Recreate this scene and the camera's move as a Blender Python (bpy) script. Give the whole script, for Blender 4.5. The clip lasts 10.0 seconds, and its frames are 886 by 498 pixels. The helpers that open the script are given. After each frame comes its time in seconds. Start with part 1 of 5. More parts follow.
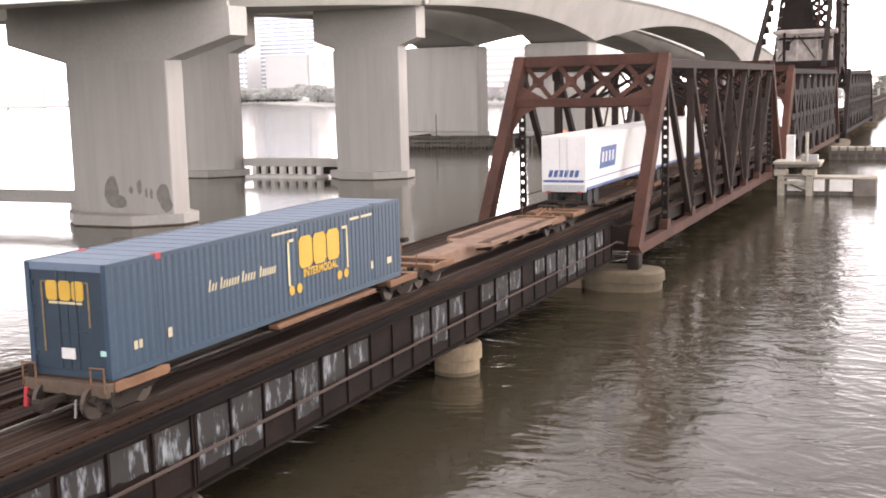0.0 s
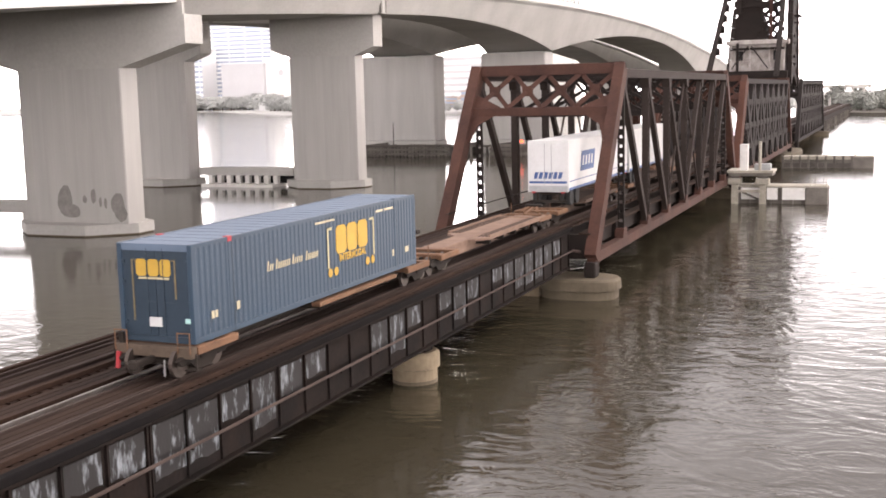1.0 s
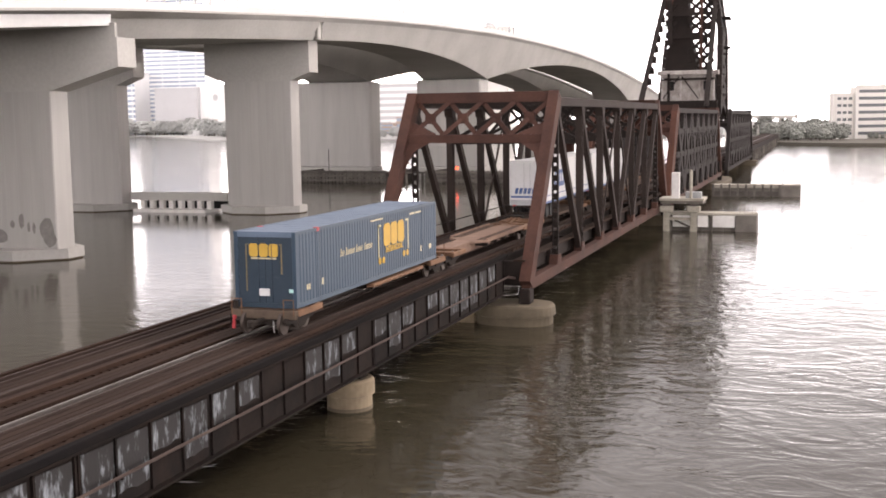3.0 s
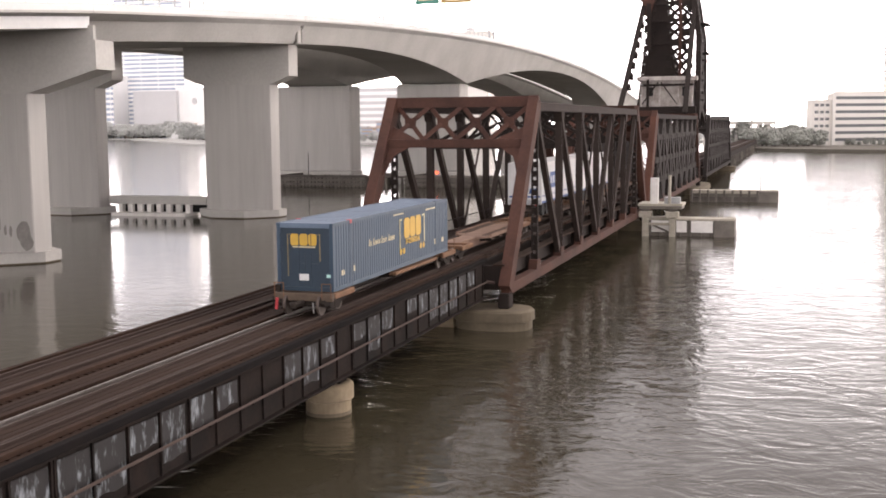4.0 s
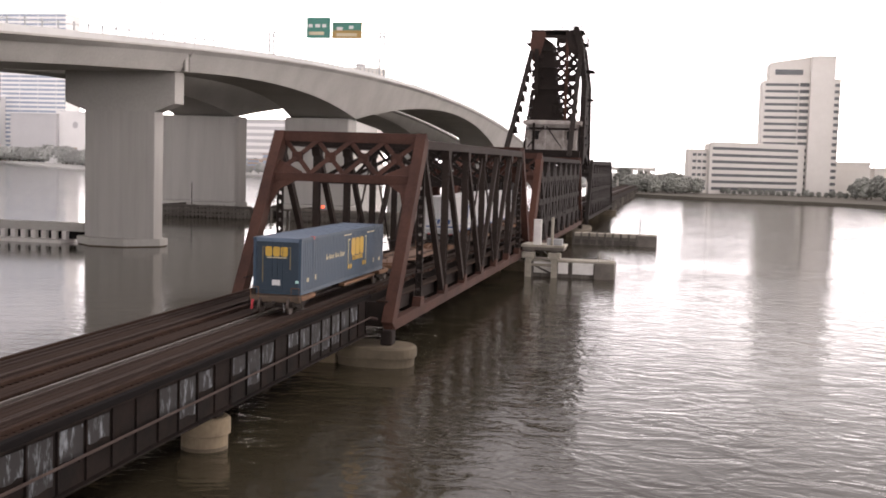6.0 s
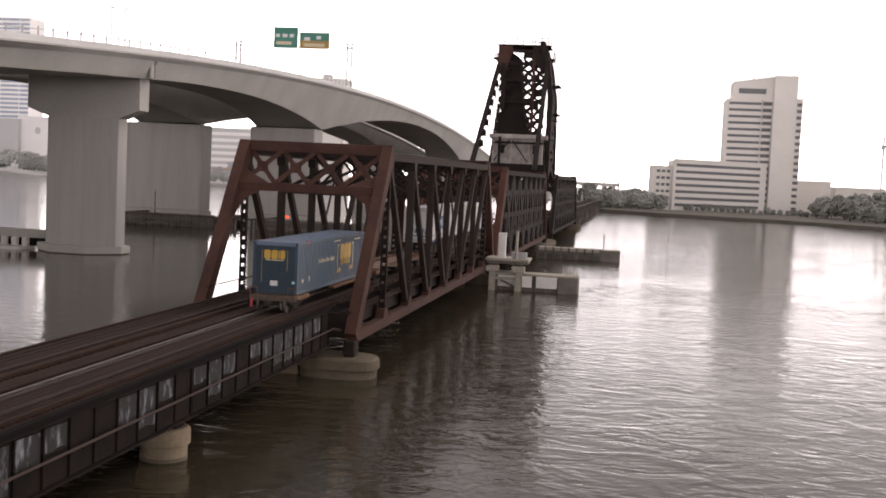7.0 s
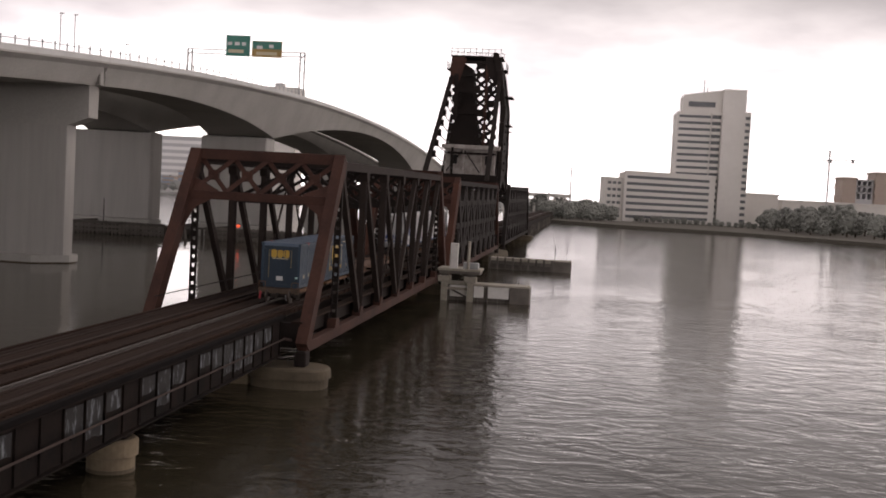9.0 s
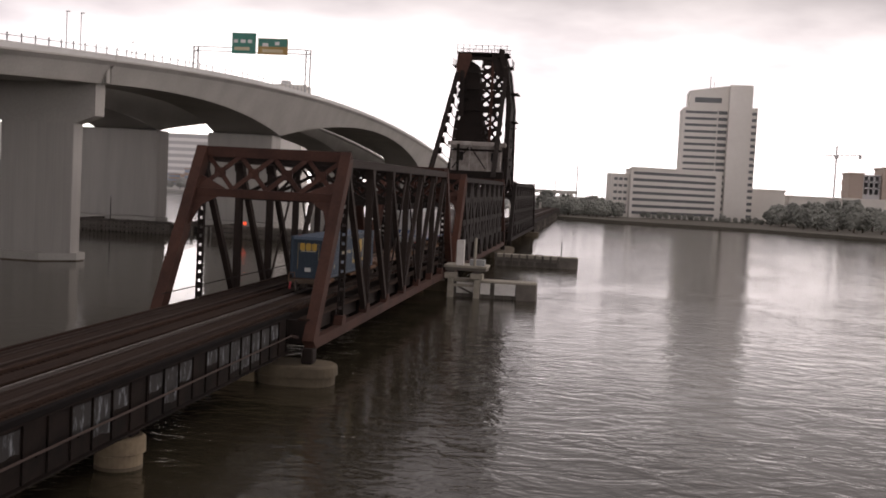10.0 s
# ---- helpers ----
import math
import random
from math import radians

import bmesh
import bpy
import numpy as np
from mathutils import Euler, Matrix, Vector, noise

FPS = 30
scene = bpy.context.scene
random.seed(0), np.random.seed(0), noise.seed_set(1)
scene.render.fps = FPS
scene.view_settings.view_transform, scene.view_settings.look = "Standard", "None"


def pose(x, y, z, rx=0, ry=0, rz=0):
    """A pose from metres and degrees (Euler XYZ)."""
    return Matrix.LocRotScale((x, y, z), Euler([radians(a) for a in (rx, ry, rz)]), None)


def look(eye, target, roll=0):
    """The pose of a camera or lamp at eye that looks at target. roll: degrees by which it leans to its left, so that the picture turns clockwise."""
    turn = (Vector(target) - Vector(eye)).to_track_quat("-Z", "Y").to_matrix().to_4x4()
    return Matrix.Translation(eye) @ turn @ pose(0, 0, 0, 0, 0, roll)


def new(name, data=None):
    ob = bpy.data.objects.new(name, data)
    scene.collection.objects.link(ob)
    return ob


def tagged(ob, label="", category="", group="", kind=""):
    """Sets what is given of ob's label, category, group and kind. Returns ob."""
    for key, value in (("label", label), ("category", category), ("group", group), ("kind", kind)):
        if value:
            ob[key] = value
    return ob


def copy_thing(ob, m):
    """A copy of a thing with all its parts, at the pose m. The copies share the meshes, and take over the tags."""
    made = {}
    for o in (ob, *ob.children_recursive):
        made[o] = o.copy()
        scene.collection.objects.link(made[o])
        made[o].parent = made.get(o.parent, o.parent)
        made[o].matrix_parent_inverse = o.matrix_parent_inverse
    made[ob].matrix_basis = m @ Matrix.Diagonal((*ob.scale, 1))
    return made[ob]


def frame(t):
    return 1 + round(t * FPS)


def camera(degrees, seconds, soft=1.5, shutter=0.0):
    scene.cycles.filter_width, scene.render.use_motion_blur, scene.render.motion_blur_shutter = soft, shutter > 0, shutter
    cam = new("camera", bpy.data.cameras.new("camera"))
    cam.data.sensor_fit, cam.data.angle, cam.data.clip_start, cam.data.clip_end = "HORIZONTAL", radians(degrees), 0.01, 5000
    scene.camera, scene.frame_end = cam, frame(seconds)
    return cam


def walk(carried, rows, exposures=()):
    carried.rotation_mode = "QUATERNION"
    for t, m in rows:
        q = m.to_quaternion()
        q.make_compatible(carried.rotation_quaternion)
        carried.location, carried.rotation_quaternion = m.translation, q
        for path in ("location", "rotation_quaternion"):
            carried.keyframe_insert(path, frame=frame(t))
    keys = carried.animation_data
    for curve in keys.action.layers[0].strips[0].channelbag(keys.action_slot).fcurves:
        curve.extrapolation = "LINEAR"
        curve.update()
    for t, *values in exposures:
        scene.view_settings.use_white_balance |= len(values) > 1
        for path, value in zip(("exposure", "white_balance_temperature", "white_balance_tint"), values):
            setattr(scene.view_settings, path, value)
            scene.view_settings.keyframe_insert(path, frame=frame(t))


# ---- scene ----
EYE = (19.81, -21.08, 12.38)
cam = camera(43.25, 10.0, soft=1.8, shutter=0.3)
TURNS = [
    (0.0, 81.745, 1.441, 24.030), (0.5, 82.247, 1.218, 22.714), (1.0, 82.148, 1.312, 21.854),
    (1.5, 83.145, 0.930, 21.330), (2.0, 83.444, 0.566, 20.036), (2.5, 83.410, 0.696, 19.110),
    (4.0, 83.659, 0.511, 17.555), (4.5, 84.110, 0.130, 16.483), (5.0, 84.523, -0.598, 14.615),
    (5.5, 85.263, -1.286, 13.174), (6.0, 85.581, -1.693, 11.819), (7.5, 86.600, -3.029, 9.337),
    (8.0, 86.812, -3.169, 8.522), (8.5, 87.001, -3.199, 7.906), (9.0, 86.916, -3.078, 7.627),
    (9.5, 86.664, -2.946, 7.757), (10.0, 86.735, -2.891, 7.943)]
walk(cam, [(t, pose(*EYE, a, b, c)) for t, a, b, c in TURNS],
     exposures=[(0.0, 0.56, 6900, 18), (2.5, 0.24, 6900, 18), (4.0, 0.07, 6900, 18), (5.0, -0.13, 6900, 18), (6.0, -0.42, 6900, 19),
                (7.5, -1.07, 7000, 20), (9.0, -1.52, 7000, 20), (10.0, -1.53, 7000, 20)])

# ---- world and sun: a bright overcast sky ----
world = bpy.data.worlds.new("overcast_sky")
scene.world = world
world.use_nodes = True
wn, wl = world.node_tree.nodes, world.node_tree.links
wn.clear()
w_out = wn.new("ShaderNodeOutputWorld")
w_bg = wn.new("ShaderNodeBackground")
w_sky = wn.new("ShaderNodeTexSky")
w_sky.sky_type, w_sky.sun_disc = "NISHITA", False
w_sky.sun_elevation, w_sky.sun_rotation = radians(42), radians(50)
w_sky.dust_density, w_sky.air_density = 4.0, 1.0
w_co = wn.new("ShaderNodeTexCoord")
w_map = wn.new("ShaderNodeMapping")
w_map.inputs["Scale"].default_value = (1.0, 1.0, 3.2)
w_noise = wn.new("ShaderNodeTexNoise")
w_noise.inputs["Scale"].default_value, w_noise.inputs["Detail"].default_value = 2.6, 7.0
w_ramp = wn.new("ShaderNodeValToRGB")
w_ramp.color_ramp.elements[0].position, w_ramp.color_ramp.elements[0].color = 0.38, (4.5, 4.4, 4.6, 1)
w_ramp.color_ramp.elements[1].position, w_ramp.color_ramp.elements[1].color = 0.62, (10.5, 10.4, 10.4, 1)
w_mix = wn.new("ShaderNodeMix")
w_mix.data_type = "RGBA"
w_mix.inputs["Factor"].default_value = 0.88
wl.new(w_co.outputs["Generated"], w_map.inputs["Vector"])
wl.new(w_map.outputs["Vector"], w_noise.inputs["Vector"])
wl.new(w_noise.outputs["Fac"], w_ramp.inputs["Fac"])
wl.new(w_sky.outputs["Color"], w_mix.inputs["A"])
wl.new(w_ramp.outputs["Color"], w_mix.inputs["B"])
w_split = wn.new("ShaderNodeSeparateXYZ")
wl.new(w_co.outputs["Generated"], w_split.inputs["Vector"])
w_rise = wn.new("ShaderNodeMapRange")
w_rise.inputs["From Min"].default_value, w_rise.inputs["From Max"].default_value = 0.0, 0.18
w_rise.inputs["To Min"].default_value, w_rise.inputs["To Max"].default_value = 5.4, 0.82
wl.new(w_split.outputs["Z"], w_rise.inputs["Value"])
w_fade = wn.new("ShaderNodeVectorMath")
w_fade.operation = "SCALE"
wl.new(w_mix.outputs["Result"], w_fade.inputs[0])
wl.new(w_rise.outputs["Result"], w_fade.inputs["Scale"])
wl.new(w_fade.outputs["Vector"], w_bg.inputs["Color"])
w_bg.inputs["Strength"].default_value = 0.23
wl.new(w_bg.outputs["Background"], w_out.inputs["Surface"])

sun = new("sun", bpy.data.lights.new("sun", "SUN"))
sun.data.energy, sun.data.angle, sun.data.color = 1.4, radians(20), (1.0, 0.96, 0.9)
sun.matrix_world = look((80, 50, 85), (0, 0, 0))


# ---- materials ----
def mat(name, base, alt=None, rough=0.6, metal=0.0, coarse=0.5, fine=8.0, bump=0.1, amount=0.6, stretch=(1, 1, 1), random_shade=0.0, gloss=0.5, span=(0.55, 0.95)):
    """A surface with stains at a coarse scale and grain at a fine one (cycles per metre)."""
    m = bpy.data.materials.new(name)
    m.use_nodes = True
    n, l = m.node_tree.nodes, m.node_tree.links
    b = n["Principled BSDF"]
    alt = alt or tuple(c * 0.6 for c in base)
    co = n.new("ShaderNodeTexCoord")
    mp = n.new("ShaderNodeMapping")
    mp.inputs["Scale"].default_value = stretch
    l.new(co.outputs["Object"], mp.inputs["Vector"])
    n1, n2 = n.new("ShaderNodeTexNoise"), n.new("ShaderNodeTexNoise")
    n1.inputs["Scale"].default_value, n1.inputs["Detail"].default_value = coarse, 5
    n2.inputs["Scale"].default_value, n2.inputs["Detail"].default_value = fine, 4
    for k in (n1, n2):
        l.new(mp.outputs["Vector"], k.inputs["Vector"])
    add = n.new("ShaderNodeMath")
    add.operation = "MULTIPLY_ADD"
    l.new(n2.outputs["Fac"], add.inputs[0])
    add.inputs[1].default_value = 0.45
    l.new(n1.outputs["Fac"], add.inputs[2])
    rp = n.new("ShaderNodeMapRange")
    rp.inputs["From Min"].default_value, rp.inputs["From Max"].default_value = span
    rp.inputs["To Max"].default_value = amount
    l.new(add.outputs[0], rp.inputs["Value"])
    mx = n.new("ShaderNodeMix")
    mx.data_type = "RGBA"
    mx.inputs["A"].default_value, mx.inputs["B"].default_value = (*base, 1), (*alt, 1)
    l.new(rp.outputs["Result"], mx.inputs["Factor"])
    last = mx.outputs["Result"]
    if random_shade:
        oi = n.new("ShaderNodeObjectInfo")
        sh = n.new("ShaderNodeMapRange")
        sh.inputs["To Min"].default_value, sh.inputs["To Max"].default_value = 1 - random_shade, 1 + random_shade
        l.new(oi.outputs["Random"], sh.inputs["Value"])
        hs = n.new("ShaderNodeHueSaturation")
        l.new(sh.outputs["Result"], hs.inputs["Value"])
        l.new(last, hs.inputs["Color"])
        last = hs.outputs["Color"]
    l.new(last, b.inputs["Base Color"])
    b.inputs["Roughness"].default_value, b.inputs["Metallic"].default_value = rough, metal
    b.inputs["Specular IOR Level"].default_value = gloss
    if bump:
        bp = n.new("ShaderNodeBump")
        bp.inputs["Strength"].default_value, bp.inputs["Distance"].default_value = bump, 0.03
        l.new(n2.outputs["Fac"], bp.inputs["Height"])
        l.new(bp.outputs["Normal"], b.inputs["Normal"])
    return m


def glow(name, colour, strength):
    m = bpy.data.materials.new(name)
    m.use_nodes = True
    b = m.node_tree.nodes["Principled BSDF"]
    b.inputs["Base Color"].default_value = (*colour, 1)
    b.inputs["Emission Color"].default_value, b.inputs["Emission Strength"].default_value = (*colour, 1), strength
    return m


CONCRETE = mat("pale_concrete", (0.455, 0.442, 0.415), (0.33, 0.316, 0.293), rough=0.85, coarse=0.12, fine=3.0, bump=0.15, amount=0.7, gloss=0.25)
PALE_BEAM = mat("pale_beam_and_lit_parapet", (0.62, 0.62, 0.61), (0.50, 0.49, 0.48), rough=0.6, coarse=0.2, fine=3.0, bump=0.05, gloss=0.3)
PIER_STAIN = mat("streaked_concrete", (0.43, 0.416, 0.393), (0.28, 0.266, 0.247), rough=0.88, coarse=0.6, fine=2.0, bump=0.15, amount=0.36, stretch=(1, 1, 0.08), gloss=0.25)
OLD_CONCRETE = mat("weathered_pier_concrete", (0.25, 0.20, 0.138), (0.12, 0.09, 0.06), rough=0.9, coarse=0.5, fine=4.0, bump=0.4, gloss=0.2)
WET_SHADED_CONCRETE = mat("wet_stained_shaded_pier_concrete", (0.125, 0.100, 0.068), (0.058, 0.046, 0.032), rough=0.8, coarse=0.6, fine=4.0, bump=0.4, gloss=0.3)
OLD_STAIN = mat("scaled_dark_concrete", (0.19, 0.18, 0.165), (0.30, 0.285, 0.27), rough=0.95, coarse=1.5, fine=6, bump=0.3)
TRUSS_RUST = mat("rust_brown_painted_steel", (0.066, 0.0285, 0.0195), (0.028, 0.0125, 0.010), rough=0.75, coarse=0.5, fine=5.0, bump=0.2, amount=0.8, gloss=0.25)
TRUSS_MID = mat("weathered_brown_steel", (0.031, 0.0215, 0.018), (0.015, 0.011, 0.0095), rough=0.8, coarse=0.6, fine=5.0, bump=0.2, gloss=0.22)
TRUSS_DARK = mat("dark_sooty_steel", (0.020, 0.014, 0.012), (0.009, 0.007, 0.006), rough=0.8, coarse=0.4, fine=5.0, bump=0.2, gloss=0.2)
TRUSS_FAR = mat("dusty_brown_black_steel", (0.020, 0.015, 0.0135), (0.011, 0.0085, 0.0075), rough=0.85, coarse=0.3, fine=4.0, bump=0.2, gloss=0.25)
HOSE = mat("grey_air_hose", (0.16, 0.155, 0.15), rough=0.6, bump=0)
GIRDER = mat("grimy_girder_steel", (0.0095, 0.0078, 0.0073), (0.024, 0.0155, 0.0125), rough=0.75, coarse=0.8, fine=6.0, bump=0.2, gloss=0.08)
PEELED = mat("peeling_grey_paint", (0.010, 0.0085, 0.0085), (0.30, 0.33, 0.36), rough=0.75, coarse=2.3, fine=10.0, bump=0.2, amount=0.75, stretch=(1, 1, 0.36), span=(0.75, 0.97))
RUST_PIPE = mat("rusty_conduit", (0.062, 0.043, 0.037), (0.03, 0.020, 0.017), rough=0.8, coarse=0.7, fine=9.0, gloss=0.2)
TIMBER = mat("creosoted_timber", (0.036, 0.0205, 0.0145), (0.014, 0.009, 0.0075), rough=0.9, coarse=1.2, fine=14, bump=0.4, random_shade=0.35, gloss=0.12)
BLACK_TIMBER = mat("tarred_edge_timber", (0.0075, 0.0068, 0.0072), (0.014, 0.011, 0.010), rough=0.9, coarse=0.8, fine=9, gloss=0.06)
RAIL_GLINT = mat("rail_steel_with_glint", (0.20, 0.18, 0.17), (0.09, 0.065, 0.05), rough=0.45, metal=0.8, coarse=2.0, fine=12, amount=0.5)
RAIL_RUST_DULL = mat("rusty_and_dulled_rail", (0.045, 0.030, 0.025), rough=0.8, coarse=1.0, fine=10, gloss=0.2)
BALLAST = mat("grimy_deck_planks", (0.037, 0.0225, 0.0165), (0.014, 0.0095, 0.0078), rough=0.9, coarse=0.9, fine=9, gloss=0.12, stretch=(1.6, 0.12, 1))
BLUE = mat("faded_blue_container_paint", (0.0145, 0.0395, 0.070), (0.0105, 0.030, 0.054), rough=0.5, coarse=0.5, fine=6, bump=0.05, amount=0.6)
BLUE_ROOF = mat("blue_paled_as_sky_lit_top", (0.090, 0.128, 0.182), (0.062, 0.092, 0.138), rough=0.6, coarse=0.5, fine=5, bump=0.05)
BLUE_DOOR = mat("grey_blue_door_paint", (0.019, 0.035, 0.053), (0.013, 0.026, 0.040), rough=0.55, coarse=0.8, fine=7, bump=0.05, gloss=0.35)
YELLOW = mat("yellow_decal", (0.48, 0.295, 0.035), (0.33, 0.20, 0.03), rough=0.5, coarse=1.5, fine=9, bump=0.0, amount=0.5)
WORN_GOLD = mat("worn_gold_line", (0.22, 0.16, 0.07), (0.06, 0.06, 0.05), rough=0.6, coarse=2.5, fine=9, bump=0, amount=1.0)
WHITE_DECAL = mat("pale_yellow_decal", (0.52, 0.47, 0.28), (0.40, 0.34, 0.18), rough=0.5, coarse=2, fine=9, bump=0)
CREAM = mat("cream_decal", (0.46, 0.40, 0.27), (0.33, 0.29, 0.20), rough=0.6, coarse=3, fine=12, bump=0.0, amount=0.4)
WHITE = mat("white_sheet_metal", (0.56, 0.56, 0.555), (0.40, 0.39, 0.375), rough=0.4, coarse=0.6, fine=7, bump=0.03, amount=0.5)
NAVY = mat("navy_blue_lettering", (0.04, 0.09, 0.24), rough=0.5, bump=0.0)
CAR_BROWN = mat("brown_railcar_paint", (0.165, 0.088, 0.050), (0.07, 0.040, 0.027), rough=0.75, coarse=0.8, fine=8, gloss=0.25)
END_SILL = mat("dusty_tan_steel", (0.105, 0.078, 0.058), (0.052, 0.037, 0.028), rough=0.85, coarse=1.0, fine=8, gloss=0.2)
CAR_TAN = mat("sun_faded_brown_deck_paint", (0.205, 0.132, 0.098), (0.085, 0.052, 0.038), rough=0.8, coarse=1.0, fine=6, gloss=0.25)
CAR_SHADE_BROWN = mat("deck_brown_for_shade_and_ribs", (0.075, 0.050, 0.038), (0.035, 0.024, 0.019), rough=0.8, coarse=1.0, fine=6, gloss=0.2)
CAR_DARK = mat("dark_undercarriage_steel", (0.025, 0.019, 0.0155), (0.012, 0.0095, 0.0085), rough=0.8, coarse=1.5, fine=9, gloss=0.2)
WHEEL = mat("rolled_wheel_steel", (0.09, 0.07, 0.06), rough=0.5, metal=0.6, coarse=3, fine=12)
RUBBER = mat("black_tyre_rubber", (0.025, 0.025, 0.025), rough=0.85, coarse=4, fine=20)
SILVER = mat("bare_bright_steel", (0.65, 0.66, 0.66), rough=0.3, metal=0.9, coarse=4, fine=15, amount=0.3)
RED_LAMP = glow("red_lamp_glass", (0.95, 0.09, 0.03), 4.0)
RED_PAINT = mat("red_plastic", (0.42, 0.035, 0.045), rough=0.5, bump=0.0)
SIGN_GREEN = mat("green_sign_sheet", (0.02, 0.16, 0.12), (0.03, 0.12, 0.10), rough=0.5, coarse=0.5, fine=4, bump=0)
SIGN_OLIVE = mat("brown_gold_sign_sheet", (0.30, 0.19, 0.05), rough=0.5, coarse=0.5, fine=4, bump=0)
GALV = mat("galvanised_steel", (0.38, 0.39, 0.39), rough=0.5, metal=0.5, coarse=1.0, fine=8)
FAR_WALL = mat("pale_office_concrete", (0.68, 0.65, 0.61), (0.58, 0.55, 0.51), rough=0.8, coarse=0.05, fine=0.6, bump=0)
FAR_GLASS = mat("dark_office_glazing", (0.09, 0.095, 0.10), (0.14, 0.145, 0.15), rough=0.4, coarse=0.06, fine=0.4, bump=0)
# distance haze is put into these city colours by lifting them
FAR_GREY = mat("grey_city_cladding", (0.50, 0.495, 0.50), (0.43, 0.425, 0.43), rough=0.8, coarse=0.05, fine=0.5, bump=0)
FAR_BLUE = mat("blue_glazing_paled_for_haze", (0.30, 0.35, 0.43), (0.25, 0.30, 0.38), rough=0.4, coarse=0.06, fine=0.4, bump=0)
FAR_PALE = mat("facade_whitened_for_haze", (0.78, 0.77, 0.76), (0.70, 0.69, 0.68), rough=0.8, coarse=0.05, fine=0.6, bump=0)
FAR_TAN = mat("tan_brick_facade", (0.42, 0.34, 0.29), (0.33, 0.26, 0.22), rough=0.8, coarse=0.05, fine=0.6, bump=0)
# foliage and far bank are paled to carry the haze
LEAF = mat("riverside_foliage_paled_for_haze", (0.27, 0.275, 0.25), (0.21, 0.215, 0.195), rough=0.9, coarse=0.2, fine=1.2, bump=0.1, random_shade=0.2, gloss=0.1)
HAZY_LEAF = mat("far_foliage_paled_for_haze", (0.38, 0.385, 0.37), (0.31, 0.315, 0.30), rough=0.9, coarse=0.2, fine=1.2, bump=0.1, random_shade=0.2, gloss=0.1)
BARK = mat("tree_bark", (0.10, 0.08, 0.06), rough=0.9)
HAZY_BANK = mat("bank_paled_for_haze", (0.38, 0.375, 0.36), (0.30, 0.30, 0.28), rough=0.95, coarse=0.02, fine=0.3)
BANK = mat("river_bank_earth", (0.11, 0.098, 0.08), (0.07, 0.068, 0.052), rough=0.95, coarse=0.02, fine=0.3)
FENDER = mat("tarred_fender_timber", (0.15, 0.135, 0.12), (0.06, 0.052, 0.045), rough=0.9, coarse=0.6, fine=6, random_shade=0.3, gloss=0.2)
DOCK_WHITE = mat("weathered_white_timber", (0.40, 0.37, 0.31), (0.17, 0.145, 0.115), rough=0.85, coarse=0.5, fine=4)
HOUSE_PAINT = mat("cream_house_paint", (0.42, 0.385, 0.36), (0.17, 0.14, 0.125), rough=0.8, coarse=0.7, fine=4, amount=0.9)
TOWER_RUST = mat("rust_red_plate", (0.080, 0.034, 0.023), (0.035, 0.016, 0.012), rough=0.8, coarse=0.4, fine=4.0, bump=0.2, gloss=0.2)
WHITE_WALL = mat("glare_white_wall_and_dock_board", (0.72, 0.70, 0.67), (0.52, 0.50, 0.47), rough=0.8, coarse=0.5, fine=4, bump=0.1)
BLACK = mat("shade_black_opening", (0.015, 0.014, 0.014), rough=0.9, bump=0)


